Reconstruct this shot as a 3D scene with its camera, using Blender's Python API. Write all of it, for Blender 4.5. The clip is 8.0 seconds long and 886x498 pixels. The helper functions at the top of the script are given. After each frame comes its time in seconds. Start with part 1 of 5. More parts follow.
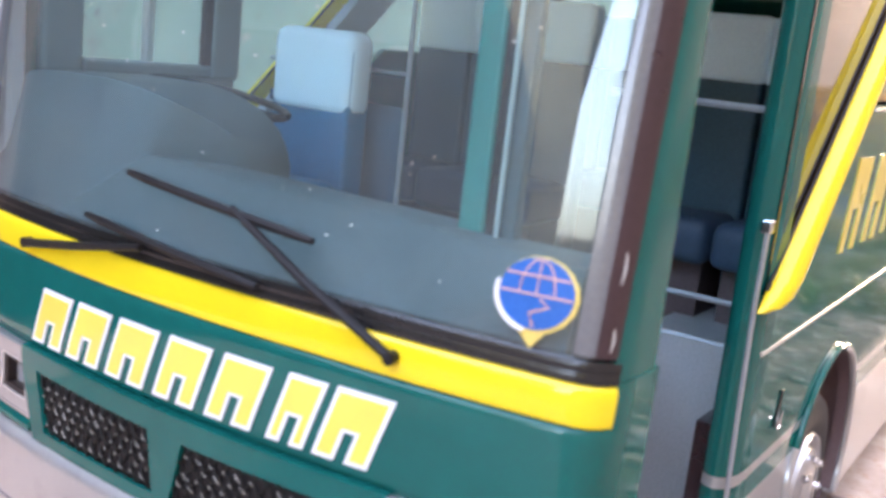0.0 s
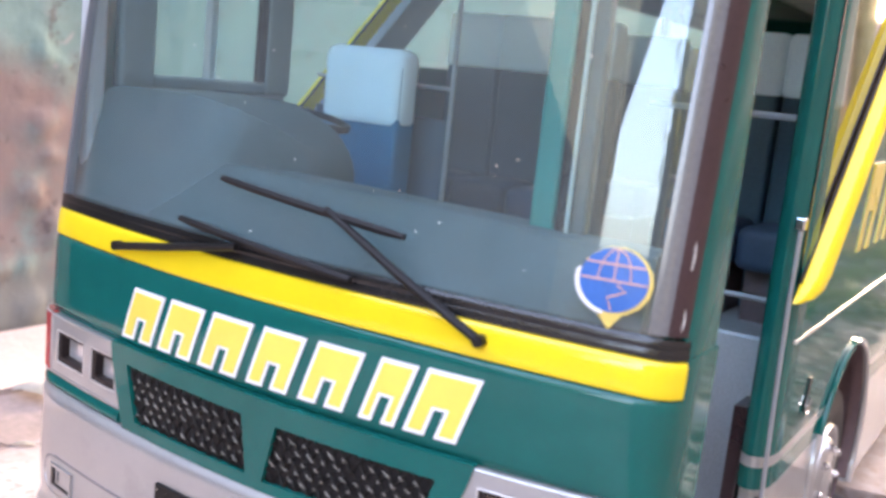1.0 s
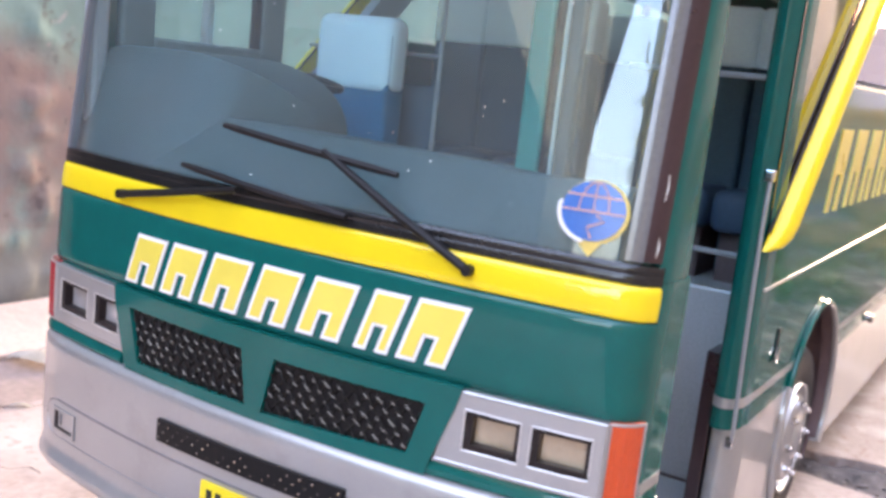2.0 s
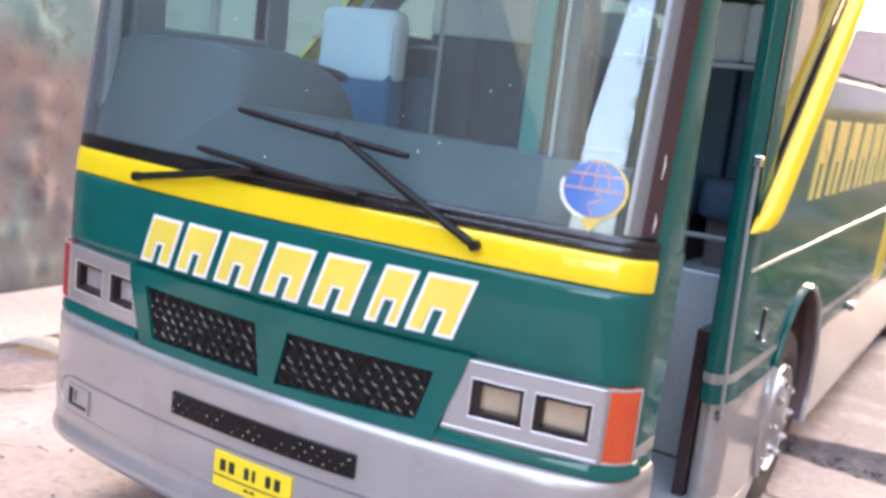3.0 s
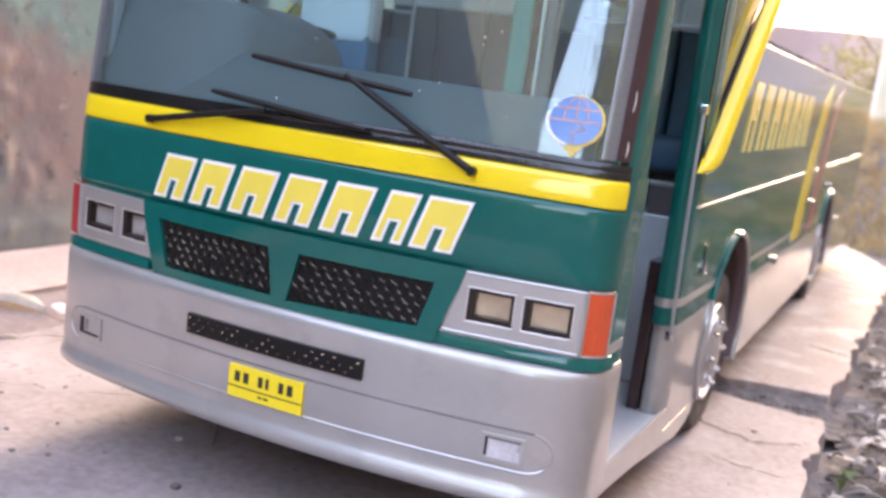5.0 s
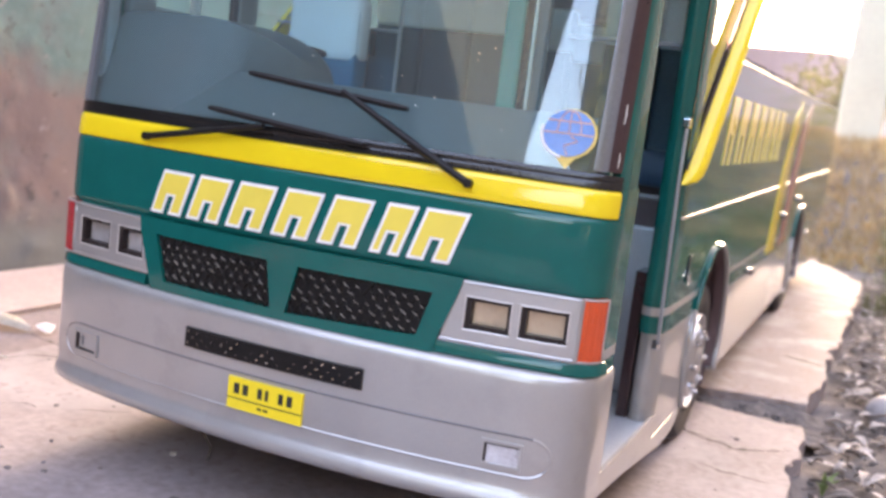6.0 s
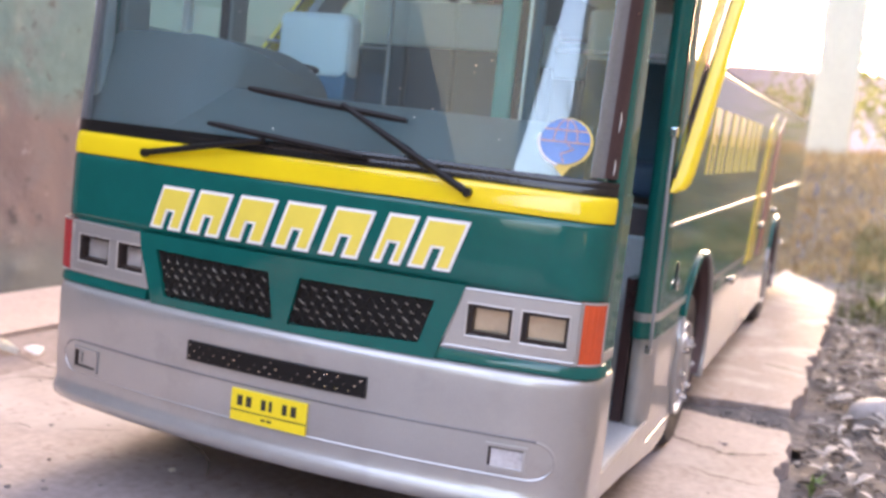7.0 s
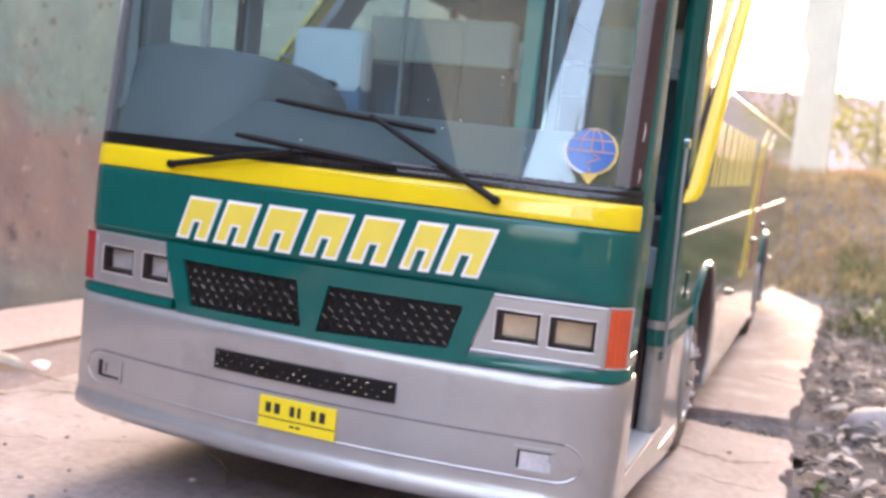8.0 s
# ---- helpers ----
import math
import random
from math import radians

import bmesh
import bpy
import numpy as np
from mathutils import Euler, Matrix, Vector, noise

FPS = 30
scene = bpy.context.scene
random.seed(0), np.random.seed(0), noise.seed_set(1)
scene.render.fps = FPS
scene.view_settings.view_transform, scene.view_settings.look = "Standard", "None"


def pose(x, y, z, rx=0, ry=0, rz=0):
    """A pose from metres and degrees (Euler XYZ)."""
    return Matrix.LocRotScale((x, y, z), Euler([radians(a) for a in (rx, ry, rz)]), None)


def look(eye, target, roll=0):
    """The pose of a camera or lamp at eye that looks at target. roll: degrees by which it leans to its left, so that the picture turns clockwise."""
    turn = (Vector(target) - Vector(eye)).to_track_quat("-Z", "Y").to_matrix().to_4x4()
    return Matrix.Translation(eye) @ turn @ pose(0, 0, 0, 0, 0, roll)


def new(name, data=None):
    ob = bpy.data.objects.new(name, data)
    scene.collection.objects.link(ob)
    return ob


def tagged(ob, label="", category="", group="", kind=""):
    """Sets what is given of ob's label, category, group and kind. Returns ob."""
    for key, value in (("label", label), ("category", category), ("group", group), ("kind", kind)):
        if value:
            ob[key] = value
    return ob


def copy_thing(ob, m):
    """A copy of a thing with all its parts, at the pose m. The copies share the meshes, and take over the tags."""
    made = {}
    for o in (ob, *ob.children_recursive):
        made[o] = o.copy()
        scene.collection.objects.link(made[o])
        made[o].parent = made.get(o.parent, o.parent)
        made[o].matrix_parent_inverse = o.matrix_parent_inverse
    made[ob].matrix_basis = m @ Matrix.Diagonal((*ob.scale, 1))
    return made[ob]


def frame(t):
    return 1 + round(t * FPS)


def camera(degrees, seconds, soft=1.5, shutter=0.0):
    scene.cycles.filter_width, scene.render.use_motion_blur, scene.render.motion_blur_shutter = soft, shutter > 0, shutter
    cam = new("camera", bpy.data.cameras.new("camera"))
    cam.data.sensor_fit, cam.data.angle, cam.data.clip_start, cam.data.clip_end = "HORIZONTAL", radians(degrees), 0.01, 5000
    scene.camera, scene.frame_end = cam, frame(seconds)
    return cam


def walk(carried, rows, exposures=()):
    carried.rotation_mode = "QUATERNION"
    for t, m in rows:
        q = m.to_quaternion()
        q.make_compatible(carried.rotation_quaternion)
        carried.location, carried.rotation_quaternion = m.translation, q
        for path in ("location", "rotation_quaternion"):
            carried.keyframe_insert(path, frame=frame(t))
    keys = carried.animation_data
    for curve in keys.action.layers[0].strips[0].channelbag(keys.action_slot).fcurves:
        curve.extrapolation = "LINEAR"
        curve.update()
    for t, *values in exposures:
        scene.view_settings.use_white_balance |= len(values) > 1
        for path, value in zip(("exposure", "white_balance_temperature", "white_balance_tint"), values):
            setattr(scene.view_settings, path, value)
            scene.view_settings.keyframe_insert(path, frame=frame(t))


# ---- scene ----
cam = camera(48.5, 8.0, 3.1, 0.5)
cam.data.dof.use_dof, cam.data.dof.focus_distance, cam.data.dof.aperture_fstop = True, 0.37, 16.0
EXPOSURES = [(0.0, 5.46, 6950, 21), (1.0, 5.41, 6950, 21), (1.5, 5.32, 6900, 20.5), (3.0, 5.21, 6850, 20.5), (4.5, 5.06, 6950, 21), (8.0, 4.94, 7100, 22.5)]
PATH = [
    (0, (0.204, -0.199, 0.225), (-0.865, 1.447, -0.164), 6.4),
    (0.5, (0.199, -0.216, 0.221), (-0.857, 1.439, -0.165), 6.0),
    (1, (0.198, -0.236, 0.221), (-0.852, 1.431, -0.128), 6.0),
    (1.5, (0.204, -0.248, 0.211), (-0.828, 1.431, -0.132), 6.2),
    (3, (0.212, -0.272, 0.2), (-0.78, 1.431, -0.136), 6.7),
    (3.5, (0.214, -0.291, 0.19), (-0.74, 1.433, -0.158), 6.8),
    (4, (0.214, -0.305, 0.188), (-0.709, 1.435, -0.162), 6.9),
    (4.5, (0.214, -0.317, 0.185), (-0.667, 1.444, -0.164), 7.2),
    (6, (0.209, -0.338, 0.178), (-0.59, 1.473, -0.106), 6.9),
    (6.5, (0.205, -0.344, 0.178), (-0.573, 1.48, -0.083), 6.5),
    (7, (0.203, -0.349, 0.173), (-0.552, 1.489, -0.062), 6.0),
    (7.5, (0.193, -0.358, 0.17), (-0.54, 1.49, -0.042), 5.9),
    (8, (0.189, -0.364, 0.167), (-0.529, 1.493, -0.022), 5.9),
]
walk(cam, [(t, look(eye, target, roll)) for t, eye, target, roll in PATH], EXPOSURES)

# ---- world and light ----
SUN_UP, SUN_TURN = radians(10.5), radians(-1.0)
world = bpy.data.worlds.new("sky")
scene.world = world
world.use_nodes = True
wn, wl = world.node_tree.nodes, world.node_tree.links
sky = wn.new("ShaderNodeTexSky")
sky.sky_type = "NISHITA"
sky.sun_disc = False
sky.sun_elevation, sky.sun_rotation = SUN_UP, SUN_TURN
sky.air_density, sky.dust_density, sky.ozone_density = 0.75, 5.0, 1.0
wn["Background"].inputs["Strength"].default_value = 0.14
haze = wn.new("ShaderNodeMix")
haze.data_type = "RGBA"
haze.inputs["Factor"].default_value, haze.inputs["B"].default_value = 0.32, (0.98, 0.92, 0.95, 1)
wl.new(sky.outputs["Color"], haze.inputs["A"])
wl.new(haze.outputs["Result"], wn["Background"].inputs["Color"])
sun = new("sun", bpy.data.lights.new("sun", "SUN"))
sun.data.energy, sun.data.angle, sun.data.color = 0.025, radians(8.0), (1.0, 0.84, 0.7)
sun.matrix_world = look((0, 0, 0), (-math.sin(SUN_TURN) * math.cos(SUN_UP), -math.cos(SUN_TURN) * math.cos(SUN_UP), -math.sin(SUN_UP)))


# ---- materials ----
def material(name, colour, rough=0.5, metal=0.0, coat=0.0, vary=0.12, grain=900.0, big=14.0, bump=0.0, bump_scale=600.0, rough_vary=0.1, specular=0.5, stain=None, stain_scale=9.0, stain_level=0.62, random_tone=0.0, speck=None):
    """A surface with fine grain and broad stains, in object space metres."""
    m = bpy.data.materials.new(name)
    m.use_nodes = True
    n, l = m.node_tree.nodes, m.node_tree.links
    b = n["Principled BSDF"]
    b.inputs["Metallic"].default_value = metal
    b.inputs["Coat Weight"].default_value = coat
    b.inputs["Coat Roughness"].default_value = 0.06
    b.inputs["Specular IOR Level"].default_value = specular
    pos = n.new("ShaderNodeNewGeometry")

    def noise_of(scale, detail=4.0, rough_n=0.55):
        t = n.new("ShaderNodeTexNoise")
        t.inputs["Scale"].default_value, t.inputs["Detail"].default_value, t.inputs["Roughness"].default_value = scale, detail, rough_n
        l.new(pos.outputs["Position"], t.inputs["Vector"])
        return t.outputs["Fac"]

    def maths(op, a, b_, clamp=False):
        q = n.new("ShaderNodeMath")
        q.operation, q.use_clamp = op, clamp
        for s, v in zip(q.inputs, (a, b_)):
            if isinstance(v, (int, float)):
                s.default_value = v
            else:
                l.new(v, s)
        return q.outputs[0]

    def blend(fac, a, b_):
        q = n.new("ShaderNodeMix")
        q.data_type = "RGBA"
        l.new(fac, q.inputs["Factor"]) if not isinstance(fac, (int, float)) else None
        for s, v in ((q.inputs["A"], a), (q.inputs["B"], b_)):
            if isinstance(v, tuple):
                s.default_value = (*v, 1)
            else:
                l.new(v, s)
        return q.outputs["Result"]

    fine, broad = noise_of(grain), noise_of(big, 5.0, 0.6)
    tone = maths("ADD", maths("MULTIPLY", fine, 0.5), maths("MULTIPLY", broad, 0.5))
    if random_tone:
        info = n.new("ShaderNodeObjectInfo")
        tone = maths("ADD", tone, maths("MULTIPLY", maths("SUBTRACT", info.outputs["Random"], 0.5), random_tone))
    lo = tuple(max(0.0, c * (1 - 2.2 * vary)) for c in colour)
    hi = tuple(min(1.0, c * (1 + 2.2 * vary)) for c in colour)
    ramp = maths("MULTIPLY", maths("SUBTRACT", tone, 0.25), 2.0, True)
    col = blend(ramp, lo, hi)
    if stain:
        s = noise_of(stain_scale, 6.0, 0.62)
        col = blend(maths("MULTIPLY", maths("SUBTRACT", s, stain_level - 0.06), 8.0, True), col, stain)
    if speck:
        s = maths("MULTIPLY", noise_of(150.0, 3.0, 0.5), maths("ADD", noise_of(18.0, 4.0, 0.6), 0.35))
        col = blend(maths("MULTIPLY", maths("SUBTRACT", s, 0.52), 14.0, True), col, speck)
    l.new(col, b.inputs["Base Color"])
    l.new(maths("ADD", maths("MULTIPLY", broad, 2 * rough_vary), rough - rough_vary, True), b.inputs["Roughness"])
    if bump:
        q = n.new("ShaderNodeBump")
        q.inputs["Strength"].default_value, q.inputs["Distance"].default_value = 1.0, bump
        l.new(noise_of(bump_scale, 6.0, 0.6), q.inputs["Height"])
        l.new(q.outputs["Normal"], b.inputs["Normal"])
    return m


def glass(name, tint, rough=0.0, base=0.04, veil_and_dust=0.0):
    """Clear sheet with a gloss that grows at a slant, and a thin uneven pale film that paints in a hazy veil."""
    m = bpy.data.materials.new(name)
    m.use_nodes = True
    n, l = m.node_tree.nodes, m.node_tree.links
    n.remove(n["Principled BSDF"])
    clear, gloss, mix, facing = n.new("ShaderNodeBsdfTransparent"), n.new("ShaderNodeBsdfGlossy"), n.new("ShaderNodeMixShader"), n.new("ShaderNodeLayerWeight")
    clear.inputs["Color"].default_value = (*tint, 1)
    gloss.inputs["Roughness"].default_value = rough
    gloss.inputs["Color"].default_value = (1, 1, 1, 1)
    facing.inputs["Blend"].default_value = 0.5
    power, scale = n.new("ShaderNodeMath"), n.new("ShaderNodeMath")
    power.operation, scale.operation = "POWER", "MULTIPLY_ADD"
    l.new(facing.outputs["Facing"], power.inputs[0])
    power.inputs[1].default_value = 5.0
    l.new(power.outputs[0], scale.inputs[0])
    scale.inputs[1].default_value, scale.inputs[2].default_value = 1.0 - base, base
    l.new(scale.outputs[0], mix.inputs[0])
    l.new(clear.outputs[0], mix.inputs[1])
    l.new(gloss.outputs[0], mix.inputs[2])
    out = mix.outputs[0]
    if veil_and_dust:
        film, cloud, level, geo, coat = n.new("ShaderNodeBsdfDiffuse"), n.new("ShaderNodeTexNoise"), n.new("ShaderNodeMath"), n.new("ShaderNodeNewGeometry"), n.new("ShaderNodeMixShader")
        film.inputs["Color"].default_value = (0.66, 0.665, 0.64, 1)
        cloud.inputs["Scale"].default_value, cloud.inputs["Detail"].default_value = 22.0, 6.0
        l.new(geo.outputs["Position"], cloud.inputs["Vector"])
        level.operation = "MULTIPLY"
        l.new(cloud.outputs["Fac"], level.inputs[0])
        level.inputs[1].default_value = 2.0 * veil_and_dust
        l.new(level.outputs[0], coat.inputs[0])
        l.new(out, coat.inputs[1])
        l.new(film.outputs[0], coat.inputs[2])
        out = coat.outputs[0]
    l.new(out, n["Material Output"].inputs["Surface"])
    return m


GREEN = material("green_paint", (0.0, 0.096, 0.081), 0.06, 0.0, 0.0, 0.08, 60, 12, 0.00008, 40, 0.03, specular=0.38)
YELLOW = material("yellow_paint", (0.8, 0.59, 0.015), 0.08, 0.0, 0.0, 0.025, 60, 12, 0.00018, 70, 0.03, specular=0.5)
SILVER = material("silver_paint", (0.395, 0.388, 0.372), 0.4, 0.55, 1.0, 0.07, 2500, 30, 0.00004, 150, 0.08, specular=0.6, stain=(0.355, 0.348, 0.332), stain_scale=40, stain_level=0.6)
WHITE = material("white_paint", (0.8, 0.8, 0.78), 0.45, vary=0.05)
CREAM = material("cream_yellow_paint", (0.78, 0.62, 0.09), 0.3, coat=0.6, vary=0.05, grain=90)
GLINT = material("grille_glint", (0.36, 0.33, 0.28), 0.45, 0.4, vary=0.3)
STUDGLINT = material("stud_glint", (0.75, 0.75, 0.72), 0.2, 1.0, vary=0.1)
GROOVE = material("grey_groove", (0.13, 0.13, 0.135), 0.55)
TEAL = material("teal_paint", (0.004, 0.19, 0.16), 0.4, 0, 0.0, 0.1)
BLACK = material("black_plastic", (0.01, 0.009, 0.009), 0.42, vary=0.25, specular=0.2, bump=0.00006, bump_scale=1500)
RUBBER = material("black_rubber", (0.013, 0.0125, 0.012), 0.17, vary=0.3, bump=0.0002, bump_scale=90)
BROWN = material("dark_brown_trim", (0.035, 0.016, 0.018), 0.3, 0, 0.4, 0.2)
MESHBLACK = material("black_mesh", (0.014, 0.0125, 0.01), 0.6, 0.0, 0.0, 0.3, specular=0.2)
DASH = material("dark_grey_dashboard", (0.064, 0.08, 0.082), 0.6, vary=0.15, bump=0.00005, bump_scale=2500)
FRAMEGREY = material("slate_grey_frame_paint", (0.2, 0.235, 0.245), 0.5, vary=0.06)
LINING = material("grey_lining", (0.42, 0.45, 0.46), 0.6, vary=0.04)
FLOORGREY = material("grey_step_paint", (0.46, 0.48, 0.5), 0.4, 0.2, vary=0.12)
CHROME = material("chrome", (0.75, 0.75, 0.76), 0.14, 1.0, vary=0.05)
TRIMSILVER = material("bright_trim", (0.66, 0.64, 0.6), 0.34, 0.5, vary=0.06)
ROD = material("grey_rod", (0.36, 0.38, 0.4), 0.35, 0.5, vary=0.1)
COVER = material("white_headrest_cover", (0.82, 0.89, 0.96), 0.75, vary=0.05, bump=0.00008, bump_scale=1800)
BLUE = material("blue_seat_vinyl", (0.02, 0.15, 0.27), 0.5, vary=0.15, bump=0.00006, bump_scale=1500)
NAVY = material("dark_slate_seat", (0.036, 0.076, 0.11), 0.55, vary=0.2)
SEATBASE = material("dark_brown_seat_base", (0.12, 0.075, 0.075), 0.6, vary=0.2)
KNOB = material("dull_metal_knob", (0.2, 0.19, 0.18), 0.22, 1.0, vary=0.15)
ORANGE = material("orange_lens", (0.6, 0.072, 0.014), 0.22, 0, 0.6, 0.12, 1500, 60)
RED = material("red_lens", (0.36, 0.025, 0.03), 0.25, 0, 0.5, 0.1)
MAROON = material("maroon_stripe_paint", (0.2, 0.02, 0.035), 0.35, 0, 0.4, 0.1)
LENS = material("clear_lamp_lens", (0.5, 0.4, 0.27), 0.12, 0.4, 0.8, 0.14, 120, 70, 0.0002, 120)
BEZEL = material("brownish_black_bezel", (0.02, 0.014, 0.013), 0.4, vary=0.3, specular=0.25)
CLEARLENS = material("clear_white_lens", (0.66, 0.62, 0.6), 0.12, 0.5, 0.8, 0.12, 120, 60, 0.0002, 120)
FOGLENS = material("milky_fog_lens", (0.55, 0.55, 0.57), 0.3, 0.3, 0.3, 0.12, 900, 90, 0.0002, 900)
PLATE = material("yellow_plate", (0.86, 0.66, 0.02), 0.35, vary=0.04)
INK = material("dark_ink", (0.02, 0.02, 0.015), 0.5)
EMBLUE = material("blue_sticker", (0.02, 0.12, 0.4), 0.14, vary=0.12)
EMGOLD = material("gold_sticker", (0.7, 0.52, 0.12), 0.4, vary=0.15)
TYRE = material("tyre_rubber", (0.03, 0.026, 0.025), 0.7, vary=0.3, bump=0.0002, bump_scale=500)
POSTGREY = material("dark_grey_post", (0.13, 0.14, 0.15), 0.4, vary=0.1)
EDGEGREY = material("glossy_grey_edge", (0.13, 0.13, 0.13), 0.15, 0.0, 0.3, 0.1)
EMPINK = material("orange_pink_line", (0.75, 0.4, 0.25), 0.3, vary=0.15)
DEEPBLUE = material("deep_blue_cushion", (0.035, 0.065, 0.115), 0.55, vary=0.15)
WINDSCREEN = glass("windscreen_glass", (0.84, 0.965, 0.985), 0.0, 0.045, 0.038)
SIDEGLASS = glass("side_glass", (0.32, 0.255, 0.235), 0.02, 0.06)
CLEARGLASS = glass("clear_window_glass", (0.95, 0.99, 0.99), 0.0, 0.03)
CONCRETE = material("pink_grey_concrete", (0.29, 0.24, 0.23), 0.85, vary=0.2, grain=200, big=16, bump=0.0006, bump_scale=60, stain=(0.37, 0.325, 0.32), stain_scale=5, stain_level=0.56, speck=(0.27, 0.215, 0.205))
STRIP = material("mauve_grey_concrete", (0.235, 0.19, 0.182), 0.85, vary=0.18, grain=200, big=10, bump=0.0004, bump_scale=80, specular=0.2)
PALE = material("pale_concrete", (0.38, 0.3, 0.272), 0.85, vary=0.14, grain=260, big=9, bump=0.001, bump_scale=110)
FARSLAB = material("worn_concrete", (0.29, 0.24, 0.225), 0.85, specular=0.15, stain=(0.38, 0.335, 0.315), stain_scale=20, stain_level=0.55, vary=0.16, grain=260, big=9, bump=0.0006, bump_scale=110, speck=(0.26, 0.19, 0.17))
SOIL = material("brown_soil", (0.142, 0.125, 0.117), 0.95, specular=0.1, vary=0.28, grain=180, big=9, bump=0.002, bump_scale=60, stain=(0.185, 0.165, 0.155), stain_scale=14)
STONE = material("grey_rubble", (0.2, 0.18, 0.168), 0.9, specular=0.15, vary=0.2, grain=300, big=30, bump=0.001, bump_scale=160, random_tone=0.25)


# ---- mesh helpers ----
def part(name, bm, mat, parent=None, label="", smooth=False):
    me = bpy.data.meshes.new(name)
    bmesh.ops.recalc_face_normals(bm, faces=bm.faces[:])
    bm.to_mesh(me)
    bm.free()
    for one in (mat if isinstance(mat, (list, tuple)) else [mat]):
        me.materials.append(one)
    if smooth:
        me.shade_smooth()
        me.set_sharp_from_angle(angle=radians(38))
    ob = new(name, me)
    ob.parent = parent
    return tagged(ob, label)


def thing(name, label, category, place=(0, 0, 0), group="", kind=""):
    ob = new(name)
    ob.location = place
    ob.empty_display_size = 0.02
    return tagged(ob, label, category, group, kind)


def box(x0, x1, y0, y1, z0, z1, bevel=0.0, seg=2, bm=None):
    own = bmesh.new()
    bmesh.ops.create_cube(own, size=1.0, matrix=Matrix.Translation(((x0 + x1) / 2, (y0 + y1) / 2, (z0 + z1) / 2)) @ Matrix.Diagonal((x1 - x0, y1 - y0, z1 - z0, 1)))
    if bevel:
        bmesh.ops.bevel(own, geom=own.edges[:], offset=bevel, segments=seg, affect="EDGES", profile=0.5)
    if bm is None:
        return own
    me = bpy.data.meshes.new("scratch")
    own.to_mesh(me)
    own.free()
    bm.from_mesh(me)
    bpy.data.meshes.remove(me)
    return bm


def rod(points, r, seg=10, bm=None):
    """A round bar along points, with closed ends."""
    bm = bm or bmesh.new()
    points = [Vector(p) for p in points]
    rings = []
    for i, p in enumerate(points):
        d = (points[min(i + 1, len(points) - 1)] - points[max(i - 1, 0)]).normalized()
        side = d.cross(Vector((0.31, 0.17, 0.93))).normalized()
        up = d.cross(side)
        ri = r[i] if isinstance(r, (list, tuple)) else r
        rings.append([bm.verts.new(p + (side * math.cos(2 * math.pi * k / seg) + up * math.sin(2 * math.pi * k / seg)) * ri) for k in range(seg)])
    for a, b in zip(rings, rings[1:]):
        for k in range(seg):
            bm.faces.new((a[k], a[(k + 1) % seg], b[(k + 1) % seg], b[k]))
    bm.faces.new(rings[0])
    bm.faces.new(rings[-1])
    return bm


def lathe(profile, seg=32, axis="x", bm=None):
    """Turns (radius, along) pairs round an axis through the origin."""
    bm = bm or bmesh.new()
    rings = []
    for r, a in profile:
        ring = []
        for k in range(seg):
            c, s = math.cos(2 * math.pi * k / seg) * max(r, 1e-5), math.sin(2 * math.pi * k / seg) * max(r, 1e-5)
            ring.append(bm.verts.new({"x": (a, c, s), "y": (c, a, s), "z": (c, s, a)}[axis]))
        rings.append(ring)
    for a, b in zip(rings, rings[1:]):
        for k in range(seg):
            bm.faces.new((a[k], a[(k + 1) % seg], b[(k + 1) % seg], b[k]))
    return bm


def slab(points, direction, bm=None):
    """A flat outline given thickness along a direction."""
    bm = bm or bmesh.new()
    d = Vector(direction)
    a = [bm.verts.new(p) for p in points]
    b = [bm.verts.new(Vector(p) + d) for p in points]
    bm.faces.new(a)
    bm.faces.new(b[::-1])
    for i in range(len(a)):
        j = (i + 1) % len(a)
        bm.faces.new((a[i], b[i], b[j], a[j]))
    return bm


# ---- the bus's plan: a bowed front that turns round tight corners into the sides ----
HALF, TURN_U = 0.125, 0.1165


def plan(u, z=0.1):
    """The point and outward normal of the front at u metres from the middle, along the skin."""
    s, a = (1 if u >= 0 else -1), abs(u)
    if a <= TURN_U:
        p, t = Vector((a, -0.018 + 0.88 * a * a)), Vector((1, 1.76 * a))
    else:
        k = min(1.0, (a - TURN_U) / 0.0145)
        p0, p1, p2 = Vector((TURN_U, -0.018 + 0.88 * TURN_U ** 2)), Vector((0.1243, -0.0042)), Vector((HALF, 0.0055))
        p = p0 * (1 - k) ** 2 + p1 * 2 * k * (1 - k) + p2 * k * k
        t = (p1 - p0) * (1 - k) + (p2 - p1) * k
        if a > TURN_U + 0.0145:
            p, t = Vector((HALF, 0.0055 + a - TURN_U - 0.0145)), Vector((0, 1))
    t.normalize()
    lean = 1.9 * (min(max(z, 0.125), 0.157) - 0.125) ** 2 + 0.11 * max(0.0, z - 0.157)
    return Vector((p.x * s, p.y + lean)), Vector((t.y * s, -t.x))


def skin(u, z, off=0.0):
    p, n = plan(u, z)
    return Vector((p.x + n.x * off, p.y + n.y * off, z))


